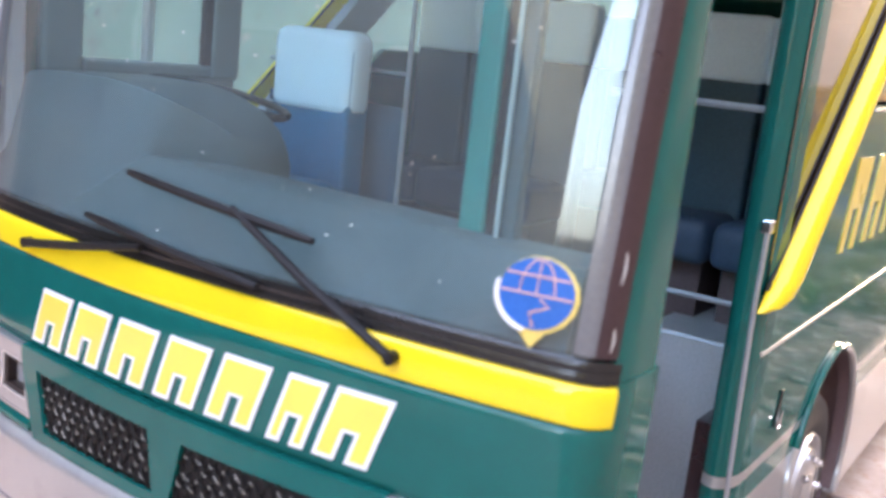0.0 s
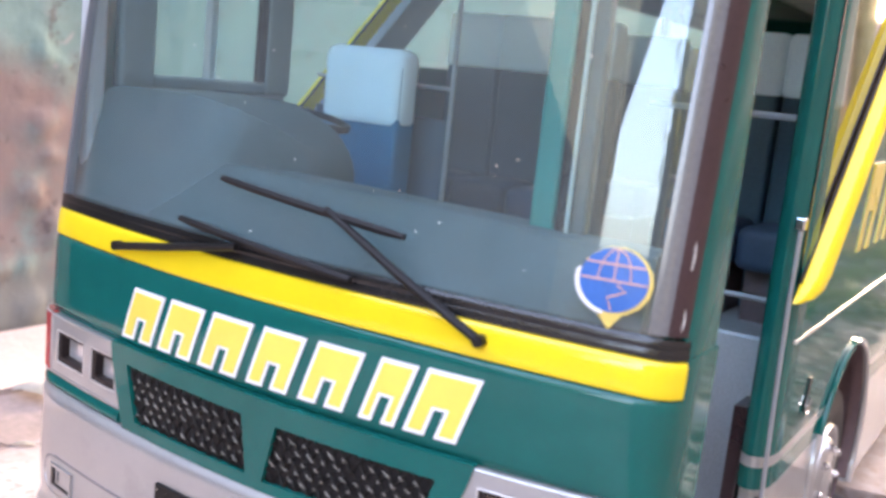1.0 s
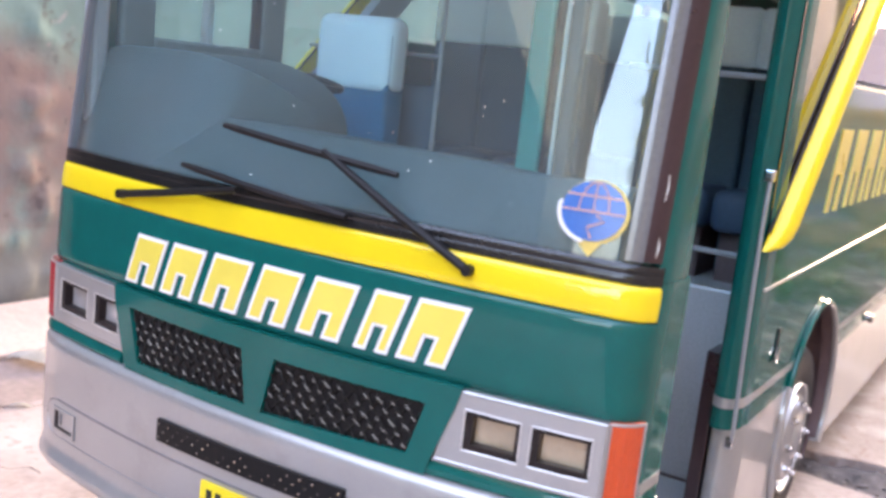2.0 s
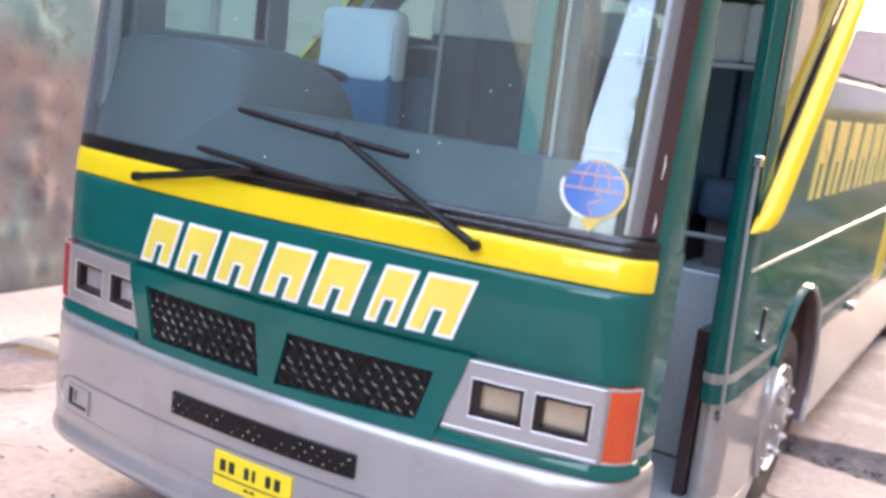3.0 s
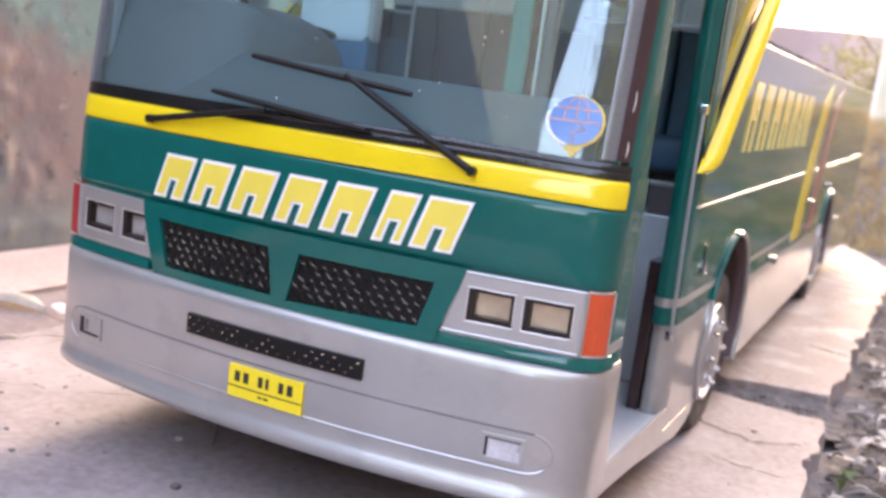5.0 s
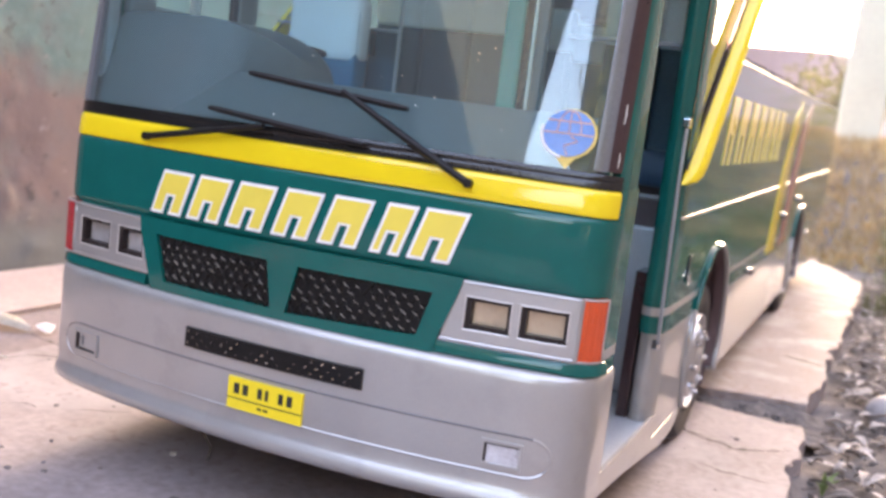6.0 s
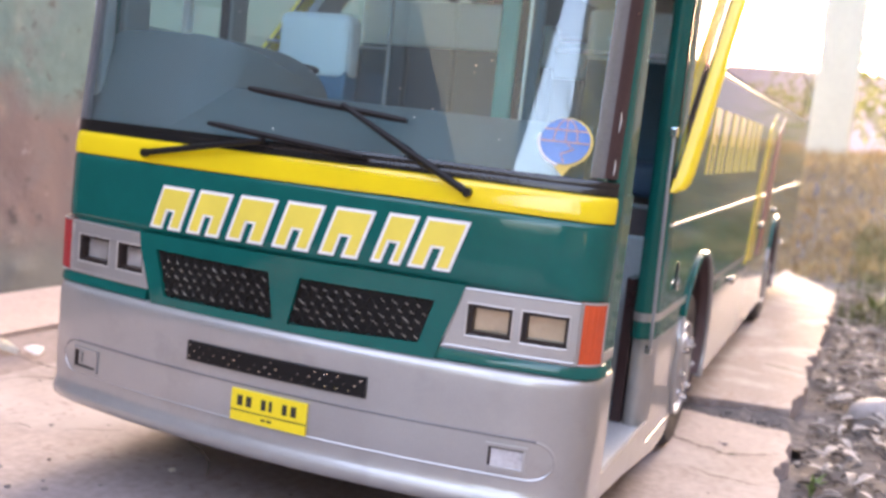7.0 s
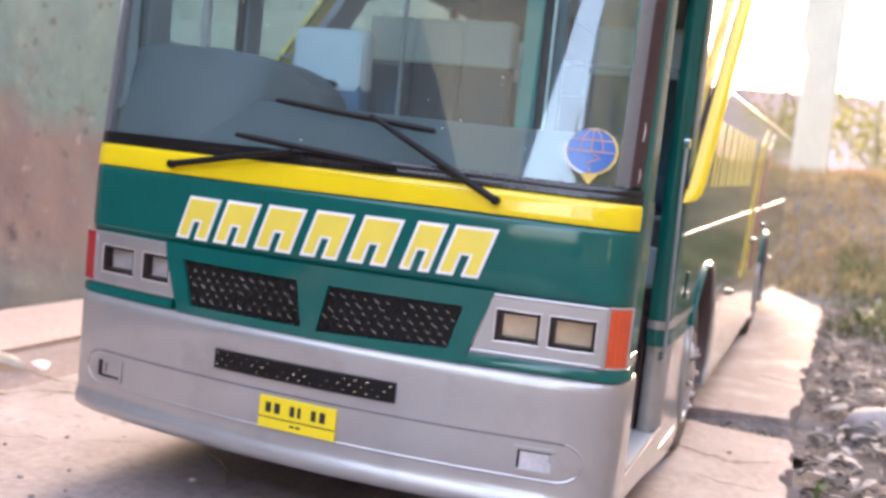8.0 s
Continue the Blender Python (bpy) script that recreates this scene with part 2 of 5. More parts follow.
def sheet(rows, off, depth, sub=4, skip=(), vsub=1, bm=None, off_of=None):
    """A panel on the front's skin from rows of (u, z) corners; skip leaves out cells as openings."""
    bm = bm or bmesh.new()
    nr, nc = len(rows), len(rows[0])
    R, C = (nr - 1) * vsub + 1, (nc - 1) * sub + 1
    outer, inner = {}, {}
    for i in range(R):
        r, fr = min(i // vsub, nr - 2), (i - min(i // vsub, nr - 2) * vsub) / vsub
        for j in range(C):
            c = min(j // sub, nc - 2)
            fc = (j - c * sub) / sub
            top = Vector(rows[r][c]).lerp(Vector(rows[r][c + 1]), fc)
            low = Vector(rows[r + 1][c]).lerp(Vector(rows[r + 1][c + 1]), fc)
            q = top.lerp(low, fr)
            o = off + (off_of(q.x) if off_of else 0.0)
            outer[i, j] = bm.verts.new(skin(q.x, q.y, o))
            inner[i, j] = bm.verts.new(skin(q.x, q.y, o - depth))
    there = lambda i, j: 0 <= i < R - 1 and 0 <= j < C - 1 and (i // vsub, j // sub) not in skip
    for i in range(R - 1):
        for j in range(C - 1):
            if not there(i, j):
                continue
            cs = [(i, j), (i, j + 1), (i + 1, j + 1), (i + 1, j)]
            bm.faces.new([outer[c] for c in cs])
            bm.faces.new([inner[c] for c in cs[::-1]])
            for (a, b), nb in zip(zip(cs, cs[1:] + cs[:1]), ((i - 1, j), (i, j + 1), (i + 1, j), (i, j - 1))):
                if not there(*nb):
                    bm.faces.new((outer[b], outer[a], inner[a], inner[b]))
    for v in [v for v in bm.verts if not v.link_faces]:
        bm.verts.remove(v)
    return bm


def quad(u0, u1, z0, z1):
    return [[(u0, z1), (u1, z1)], [(u0, z0), (u1, z0)]]


def soften(bm, r, seg=2, angle=30):
    es = [e for e in bm.edges if len(e.link_faces) == 2 and e.calc_face_angle(0) > radians(angle)]
    bmesh.ops.bevel(bm, geom=es, offset=r, segments=seg, affect="EDGES", profile=0.5, clamp_overlap=True)
    return bm


def eased(u, ends=0.3):
    """How far the bumper stands out at u: full in front, less round the corners."""
    return 1 - (1 - ends) * min(1.0, max(0.0, (abs(u) - 0.106) / 0.024))


def swept(profile, u0, u1, steps=60, bm=None, ends=1.0, droop=0.0):
    """A moulding: (offset, z) pairs carried along the front's skin."""
    bm = bm or bmesh.new()
    rings = []
    for k in range(steps + 1):
        u = u0 + (u1 - u0) * k / steps
        full = eased(u, ends)
        sag = droop * min(1.0, max(0.0, (u - 0.05) / 0.07))
        rings.append([bm.verts.new(skin(u, z - sag, o * full if o > 0 else o)) for o, z in profile])
    for a, b in zip(rings, rings[1:]):
        for i in range(len(profile)):
            j = (i + 1) % len(profile)
            bm.faces.new((a[i], a[j], b[j], b[i]))
    bm.faces.new(rings[0])
    bm.faces.new(rings[-1][::-1])
    return bm


# ---- the bus ----
LENGTH = 1.19
bus = thing("model_bus", "green, yellow and silver scale model bus with an open doorway", "model bus")

# front
us = [-0.1495, -0.1100, -0.0900, -0.0850, -0.0690, 0.0776, 0.0946, 0.0976, 0.1149, 0.1455]
part("front_panel", soften(sheet([[(u, z) for u in us] for z in (0.1478, 0.1120, 0.1001, 0.084)], 0, 0.003, 9, {(1, 1), (1, 3), (1, 5), (1, 7)}), 0.0004), GREEN, bus, "glossy dark green front panel", True)
for s in (-1, 1):
    a, b = sorted((s * 0.0665, s * 0.1310))
    part("lamp_ledge", swept([(-0.001, 0.0950), (0.0018, 0.0943), (0.0028, 0.0920), (0.0028, 0.0900), (0.001, 0.0885), (-0.001, 0.0885)], a, b, 30), GREEN, bus, "rounded green ledge under the headlamp", True)
part("yellow_band", swept([(-0.003, 0.1474), (0.0007, 0.1474), (0.0010, 0.1476), (0.00115, 0.1482), (0.0012, 0.1500), (0.0012, 0.1530), (0.00115, 0.1545), (0.0010, 0.1558), (0.0007, 0.1566), (0.0002, 0.1570), (-0.003, 0.1570)], -0.1275, 0.1264, 90, droop=0.0011), YELLOW, bus, "bright yellow painted band", True)
part("windscreen_seal", swept([(-0.003, 0.1571), (0.0004, 0.1571), (0.0007, 0.1574), (0.0008, 0.1584), (0.00075, 0.1596), (0.00065, 0.1598), (0.00065, 0.1600), (0.00078, 0.1602), (0.00076, 0.1616), (0.0004, 0.1625), (-0.003, 0.1626)], -0.1280, 0.1264, 90, droop=0.0011), RUBBER, bus, "black rubber strip under the windscreen", True)
bumper = part("front_bumper", swept([(0.001, 0.0895), (0.0030, 0.0893), (0.0046, 0.0886), (0.0056, 0.0872), (0.0058, 0.0850), (0.0058, 0.080), (0.0062, 0.06), (0.0060, 0.0505), (0.0054, 0.0462), (0.0062, 0.0437), (0.0076, 0.0418), (0.0078, 0.0396), (0.0066, 0.0374), (0.0038, 0.0358), (0.0004, 0.0350), (-0.004, 0.0345), (-0.008, 0.034), (-0.008, 0.0895)], -0.1495, 0.1475, 100, ends=0.3), SILVER, bus, "silver painted rounded front bumper", True)

part("upper_front_panel", swept([(-0.002, 0.1187), (0.0, 0.1187), (0.0005, 0.1190), (0.0009, 0.1198), (0.0011, 0.1210), (0.0012, 0.1235), (0.0012, 0.1440), (0.00115, 0.1452), (0.0010, 0.1461), (0.0006, 0.1468), (0.0, 0.1471), (-0.002, 0.1471)], -0.1495, 0.1460, 110, ends=0.6, droop=0.0011), GREEN, bus, "glossy dark green panel below the yellow band", True)

def post_end(z):
    """Where the corner post ends at the doorway, along the skin: an upright line."""
    return max(0.1300, 0.1460 - 0.00195 - 0.11 * (z - 0.157)) if z > 0.157 else 0.1460 - 1.9 * max(0.0, z - 0.125) ** 2


# windscreen
part("windscreen", sheet(quad(-0.1185, 0.1185, 0.1605, 0.327), 0.0002, 0.0016, 90, off_of=lambda u: -0.8 * max(0.0, abs(u) - 0.09) ** 2 - 1.2 * max(0.0, abs(u) - 0.104) ** 2), WINDSCREEN, bus, "clear bowed windscreen glass", True)
for s in (-1, 1):
    if s > 0:
        part("windscreen_edge", soften(sheet(quad(0.1150, 0.1196, 0.1625, 0.328), 0.0006, 0.002, 4), 0.0003), EDGEGREY, bus, "glossy grey inner edge of the windscreen", True)
    a, b = sorted((s * (0.1196 if s > 0 else 0.1168), s * 0.1248))
    edge_ = part("windscreen_frame", soften(sheet(quad(a, b, 0.1625, 0.328), 0.0008, 0.003, 6), 0.0004), BROWN if s > 0 else POSTGREY, bus, "dark brown windscreen edge" if s > 0 else "grey windscreen edge", True)
    for u, z0, z1 in ((0.1222, 0.1795, 0.1865), (0.1226, 0.1640, 0.1695)) if s > 0 else ():
        part("scratch", rod([skin(u, z0, 0.0009), skin(u + 0.0003, (z0 + z1) / 2, 0.0009), skin(u, z1, 0.0009)], [0.0001, 0.00025, 0.0001], 5), TRIMSILVER, edge_, "thin bright scratch")
    rows_ = [[(0.1248, z), (post_end(z), z)] for z in (0.365, 0.2845, 0.1571)] if s > 0 else quad(-0.1495, -0.1248, 0.1571, 0.365)
    part("corner_pillar", soften(sheet(rows_, 0.0004, 0.004, 14), 0.0004), GREEN, bus, "", True)
    a, b = sorted((s * 0.1265, s * (0.1460 if s > 0 else 0.1495)))
    part("corner_panel", soften(sheet(quad(a, b, 0.0885, 0.1570), 0.0008, 0.004, 12), 0.0004), GREEN, bus, "", True)
    a, b = sorted((s * 0.1300, s * (0.1460 if s > 0 else 0.1495)))
    part("corner_stripe", sheet(quad(a, b, 0.0945, 0.0985), 0.00095, 0.001, 10), SILVER, bus)
    part("corner_edge", rod([skin(post_end(z) + 0.0002 if s > 0 else -0.1497, z, -0.0008) for z in (0.09, 0.125, 0.141, 0.157, 0.2, 0.2845, 0.326)], 0.0008, 6), TRIMSILVER if s > 0 else GREEN, bus, "thin bright edge of the corner post" if s > 0 else "", True)
part("front_header", sheet([[(-0.1495, 0.365), (post_end(0.365), 0.365)], [(-0.1495, 0.326), (post_end(0.326), 0.326)]], 0.001, 0.004, 60), GREEN, bus, "", True)

# grille
gf = [[(-0.0715, 0.1185), (-0.062, 0.1185), (-0.0045, 0.1185), (0.0098, 0.1185), (0.0655, 0.1185), (0.0765, 0.1185)],
      [(-0.0705, 0.1122), (-0.0615, 0.1122), (-0.0043, 0.1116), (0.0098, 0.1113), (0.0653, 0.1113), (0.0745, 0.1113)],
      [(-0.064, 0.0932), (-0.0555, 0.0932), (-0.001, 0.0932), (0.0058, 0.0925), (0.0605, 0.0945), (0.0685, 0.0945)],
      [(-0.0625, 0.0893), (-0.054, 0.0893), (-0.0005, 0.0885), (0.0055, 0.0885), (0.060, 0.0893), (0.067, 0.0893)]]
part("grille_frame", soften(sheet(gf, 0.0034, 0.0040, 5, {(1, 1), (1, 3)}), 0.0004), GREEN, bus, "raised green grille surround", True)


def mesh_bars(corner, pitch, rise, r):
    """Diamond mesh within four (u, z) corners: thin crossing bars that stand out and in by turns."""
    bm = bmesh.new()
    pts = [Vector(c) for c in corner]

    def clip(p, d):
        lo, hi = -1.0, 1.0
        for a, b in zip(pts, pts[1:] + pts[:1]):
            n = Vector((-(b - a).y, (b - a).x))
            den, num = n.dot(d), n.dot(a - p)
            if abs(den) < 1e-9:
                if num > 0:
                    return None
            elif den > 0:
                lo = max(lo, num / den)
            else:
                hi = min(hi, num / den)
        return (lo, hi) if hi - lo > 0.0004 else None

    mid = sum(pts, Vector((0, 0))) / 4
    for sgn in (1, -1):
        d = Vector((pitch, sgn * rise)).normalized()
        for k in range(-30, 31):
            p = mid + Vector((k * pitch, 0))
            span = clip(p, d)
            if not span:
                continue
            steps = max(2, int((span[1] - span[0]) / 0.0016))
            line = []
            for i in range(steps + 1):
                q = p + d * (span[0] + (span[1] - span[0]) * i / steps)
                line.append(skin(q.x, q.y, 0.0021 + 0.00055 * math.sin(q.x / pitch * math.pi * 2 + (0 if sgn > 0 else math.pi))))
            rod(line, r, 5, bm)
    return bm


for name_, c in (("left", [(-0.0615, 0.1122), (-0.0555, 0.0932), (-0.001, 0.0932), (-0.0043, 0.1116)]), ("right", [(0.0098, 0.1113), (0.0058, 0.0925), (0.0605, 0.0945), (0.0653, 0.1113)])):
    back = part("grille_backing", sheet([[c[0], c[3]], [c[1], c[2]]], 0.0018, 0.001, 12), BLACK, bus, "black backing of the grille")
    # Pale slanted dashes put the mesh's glints into colour.
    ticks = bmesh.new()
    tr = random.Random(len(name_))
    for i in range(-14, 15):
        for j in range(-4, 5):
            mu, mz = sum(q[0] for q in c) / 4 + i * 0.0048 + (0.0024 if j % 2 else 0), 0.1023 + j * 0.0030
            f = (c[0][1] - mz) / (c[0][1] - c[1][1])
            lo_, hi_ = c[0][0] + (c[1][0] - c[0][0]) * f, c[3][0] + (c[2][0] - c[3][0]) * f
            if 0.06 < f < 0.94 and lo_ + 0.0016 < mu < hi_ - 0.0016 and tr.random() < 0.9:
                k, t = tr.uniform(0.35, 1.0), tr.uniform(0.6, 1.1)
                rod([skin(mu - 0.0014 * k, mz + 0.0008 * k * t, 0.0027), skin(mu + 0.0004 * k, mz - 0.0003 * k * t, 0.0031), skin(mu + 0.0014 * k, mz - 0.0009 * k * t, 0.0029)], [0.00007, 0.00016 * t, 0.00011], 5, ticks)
    part("grille_stud", ticks, GLINT, back, "pale dashes standing in for glints on the mesh")
    part("grille_mesh", mesh_bars(c, 0.0048, 0.0060, 0.00036), MESHBLACK, back, "shiny black diamond mesh", True)

# lower vent strip and its studs; the studs' pale colour stands in for glints
strip = part("vent_strip", soften(sheet(quad(-0.0378, 0.0432, 0.0705, 0.0785), 0.0070, 0.0016, 24), 0.0002), BLACK, bus, "black perforated strip in the bumper")
studs = bmesh.new()
sr = random.Random(21)
for i in range(17):
    for j in range(3):
        u, z = -0.036 + i * 0.00485 + (0.0024 if j % 2 else 0), 0.0722 + j * 0.0023
        if u < 0.0425 and sr.random() < 0.85:
            k = sr.uniform(0.5, 1.15)
            rod([skin(u - 0.0006, z, 0.0070), skin(u + 0.0003 * k, z + 0.0004 * k, 0.0078)], [0.0005 * k, 0.0003 * k], 6, studs)
part("stud", studs, STUDGLINT, strip, "small raised studs, their pale colour standing in for glints")

# plate, with plain bars
plate = part("number_plate", soften(sheet(quad(-0.0142, 0.0200, 0.0510, 0.0637), 0.0072, 0.0016, 10), 0.0003), PLATE, bus, "yellow plate with dark bars")
for a, b, c, d in ((-0.0112, -0.0087, 0.0573, 0.0615), (-0.0071, -0.0046, 0.0573, 0.0615), (-0.0001, 0.0020, 0.0573, 0.0615), (0.0034, 0.0048, 0.0573, 0.0615), (0.0094, 0.0115, 0.0573, 0.0615), (0.0132, 0.0156, 0.0573, 0.0615), (0.0003, 0.0022, 0.0528, 0.0537), (0.0030, 0.0050, 0.0528, 0.0537)):
    part("plate_bar", sheet(quad(a, b, c, d), 0.0074, 0.0005, 3), INK, plate, "plain dark bar")
part("plate_line", sheet(quad(-0.0142, 0.02, 0.0551, 0.0555), 0.0074, 0.0005, 10), INK, plate)

# engraved line round the fog lamps, as a raised bead
bead = []
for k in range(61):
    bead.append((-0.102 + 0.208 * k / 60, 0.0655))
for k in range(1, 13):
    a = math.pi / 2 - math.pi * k / 13
    bead.append((0.106 + 0.0095 * math.cos(a), 0.0580 + 0.0075 * math.sin(a)))
for k in range(61):
    bead.append((0.106 - 0.208 * k / 60, 0.0505))
for k in range(1, 13):
    a = -math.pi / 2 - math.pi * k / 13
    bead.append((-0.102 + 0.0095 * math.cos(a), 0.0580 + 0.0075 * math.sin(a)))
bead.append(bead[0])
part("bumper_groove", rod([skin(u, z, 0.0059 * eased(u)) for u, z in bead[-8:] + bead[:68]], 0.0005, 6), GROOVE, bumper, "thin dark groove", True)
part("bumper_bead", rod([skin(u, z, 0.0057 * eased(u)) for u, z in bead[61:]], 0.0007, 6), SILVER, bumper, "raised bead under the fog lamps", True)
for u0, u1 in ((-0.1040, -0.0885), (0.0905, 0.1055)):
    fog = part("fog_lamp", soften(sheet([[(u0, 0.0628), (u0 + 0.0012, 0.0628), (u1 - 0.0012, 0.0628), (u1, 0.0628)], [(u0, 0.0616), (u0 + 0.0012, 0.0616), (u1 - 0.0012, 0.0616), (u1, 0.0616)], [(u0, 0.0542), (u0 + 0.0012, 0.0542), (u1 - 0.0012, 0.0542), (u1, 0.0542)], [(u0, 0.053), (u0 + 0.0012, 0.053), (u1 - 0.0012, 0.053), (u1, 0.053)]], 0.0010, 0.0016, 3, {(1, 1)}, off_of=lambda u: 0.0060 * eased(u)), 0.0002), SILVER, bus, "small square fog lamp set into the bumper")
    part("lens", sheet(quad(u0 + 0.0012, u1 - 0.0012, 0.0542, 0.0616), 0.0003, 0.0006, 4, off_of=lambda u: 0.0060 * eased(u)), FOGLENS if u0 > 0 else SILVER, fog, "milky lens" if u0 > 0 else "plain grey filler of the empty lamp")
    # Dark strips paint the shade inside the lamp's recess, which isn't cut.
    part("lamp_slot", sheet(quad(u0 + 0.0012, u0 + (0.0030 if u0 < 0 else 0.0021), 0.0545, 0.0613), 0.0007, 0.0006, 2, off_of=lambda u: 0.0060 * eased(u)), BEZEL, fog)
    part("lamp_slot", sheet(quad(u0 + 0.0012, u1 - 0.0012, *((0.0545, 0.0551) if u0 < 0 else (0.0610, 0.0615))), 0.0007, 0.0006, 4, off_of=lambda u: 0.0060 * eased(u)), BEZEL, fog)
    if u0 < 0:
        part("lamp_block", sheet(quad(u0 + 0.0052, u0 + 0.0058, 0.0565, 0.0606), 0.0007, 0.0006, 2, off_of=lambda u: 0.0060 * eased(u)), GROOVE, fog)

# headlamps: (inner top, inner bottom, outer edge) of the housing and its two openings
LAMPS = {1: ((0.0752, 0.0690, 0.1181), ((0.0776, 0.0946), (0.0976, 0.1149))), -1: ((0.0700, 0.0640, 0.1146), ((0.0690, 0.0850), (0.0900, 0.1100)))}
for s in (-1, 1):
    (top_, bot_, end_), holes = LAMPS[s]
    cols = [(top_, bot_)] + [(u, u) for hole in holes for u in hole] + [(end_, end_)]
    if s < 0:
        cols[1] = (0.0712, 0.0672)
    rows = []
    for z, f in ((0.1175, 0.0), (0.1120, 0.22), (0.1001, 0.75), (0.0945, 1.0)):
        rows.append([(s * (a + (b - a) * f), z) for a, b in cols])
    lamp = part("headlamp", soften(sheet(rows, 0.0028, 0.004, 4, {(1, 1), (1, 3)}), 0.0010, 4), SILVER, bus, "silver headlamp housing with two square lamps", True)
    brim = [(s * (top_ + 0.0004), 0.1171), (s * (end_ - 0.0006), 0.1171), (s * (end_ - 0.0006), 0.0953), (s * (bot_ + 0.0006), 0.0953), (s * (top_ + 0.0004), 0.1171)]
    part("housing_rim", rod([skin(p[0] + (q[0] - p[0]) * k / 10, p[1] + (q[1] - p[1]) * k / 10, 0.0024) for p, q in zip(brim, brim[1:]) for k in range(10)] + [skin(*brim[0], 0.0024)], 0.0007, 8), SILVER, lamp, "rounded raised edge of the housing", True)
    for a, b in holes:
        a_, b_ = sorted((s * a, s * b))
        rr = [[(a_ - 0.0002, z), (a_ + 0.0024, z), (b_ - 0.0015, z), (b_ + 0.0002, z)] for z in (0.1122, 0.1106, 0.1020, 0.0999)]
        part("lamp_bezel", soften(sheet(rr, 0.0022, 0.0058, 3, {(1, 1)}), 0.0005), BEZEL, lamp, "brownish black lamp bezel")
        wob = random.Random(int(a * 9000))
        rim_ = [(a_, 0.1121), (b_, 0.1121), (b_, 0.1000), (a_, 0.1000), (a_, 0.1121)]
        part("lamp_trim", rod([skin(p[0] + (q[0] - p[0]) * k / 8, p[1] + (q[1] - p[1]) * k / 8 + wob.uniform(-0.00015, 0.00015), 0.0026) for p, q in zip(rim_, rim_[1:]) for k in range(8)] + [skin(a_, 0.1121, 0.0026)], 0.00034, 6), TRIMSILVER, lamp, "thin uneven bright edge round the lamp", True)
        part("lamp_lens", sheet(quad(a_ + 0.0014, b_ - 0.0014, 0.1012, 0.1112), -0.0010, 0.0008, 5), LENS if s > 0 else CLEARLENS, lamp, "clear lamp lens with a yellowish reflector" if s > 0 else "clear milky lamp lens")
    a, b = sorted((s * (end_ + 0.0001), s * (0.1280 if s > 0 else 0.1305)))
    ind = part("indicator", soften(sheet(quad(a, b, 0.0945, 0.1178), 0.0026 if s < 0 else 0.0018, 0.003, 8), 0.0005), ORANGE if s > 0 else RED, bus, "orange corner indicator lens" if s > 0 else "red corner indicator lens", True)
    ring_ = [(a + 0.0002, 0.1175), (b - 0.0002, 0.1175), (b - 0.0002, 0.0948), (a + 0.0002, 0.0948), (a + 0.0002, 0.1175)]
    part("lens_frame", rod([skin(p[0] + (q[0] - p[0]) * k / 8, p[1] + (q[1] - p[1]) * k / 8, 0.0026 if s < 0 else 0.0018) for p, q in zip(ring_, ring_[1:]) for k in range(8)] + [skin(*ring_[0], 0.0026 if s < 0 else 0.0018)], 0.00045, 6), SILVER, ind, "thin silver frame round the lens", True)
    for k in range(4):
        u = s * (end_ + 0.0020 + k * 0.0020)
        part("lens_rib", rod([skin(u, 0.0955, 0.0025 if s < 0 else 0.0017), skin(u, 0.1168, 0.0025 if s < 0 else 0.0017)], 0.00035, 6), ORANGE if s > 0 else RED, ind)

# seven slanted plain shapes where the front carries its name
SHAPES = [(-0.0565, 0.0165), (-0.0365, 0.0165), (-0.0155, 0.0175), (0.0060, 0.0165), (0.0270, 0.0165), (0.0468, 0.0120), (0.0640, 0.0165)]
for mid, w in SHAPES:
    zt, zb, lean_ = 0.1402 + mid * 0.02, 0.1215 + mid * 0.01, 0.0030

    def arch_rows(g, slot):
        """Three rows of four (u, z): a slanted block open in its lower middle."""
        zs_ = (zt - g, zb + (zt - zb) * 0.42 + (0 if g == 0 else g * 0.8), zb + g)
        out = []
        for z in zs_:
            c = mid + lean_ * (2 * (z - zb) / (zt - zb) - 1)
            out.append([(c - w / 2 + g, z), (c - slot, z), (c + slot, z), (c + w / 2 - g, z)])
        return out

    edge = part("name_shape", sheet(arch_rows(0, 0.0016), 0.0016, 0.0008, 3, {(1, 1)}), WHITE, bus, "plain white-edged yellow slanted shape")
    part("name_fill", sheet(arch_rows(0.0012, 0.0027), 0.0018, 0.0006, 3, {(1, 1)}), CREAM, edge)

# sticker on the windscreen: blue disc with gold rim, arcs and point
CENTRE, cr = (0.1045, 0.1742), 0.0096
cu, cz = CENTRE


def disc(r, off, n=36, du=0.0, dz=0.0):
    bm = bmesh.new()
    cu, cz = CENTRE[0] + du, CENTRE[1] + dz
    ring = [bm.verts.new(skin(cu + r * math.cos(2 * math.pi * k / n), cz + r * 0.93 * math.sin(2 * math.pi * k / n), off)) for k in range(n)]
    low = [bm.verts.new(skin(cu + r * math.cos(2 * math.pi * k / n), cz + r * 0.93 * math.sin(2 * math.pi * k / n), off - 0.0003)) for k in range(n)]
    mid, midl = bm.verts.new(skin(cu, cz, off)), bm.verts.new(skin(cu, cz, off - 0.0003))
    for k in range(n):
        j = (k + 1) % n
        bm.faces.new((ring[k], ring[j], mid))
        bm.faces.new((low[j], low[k], midl))
        bm.faces.new((ring[j], ring[k], low[k], low[j]))
    return bm


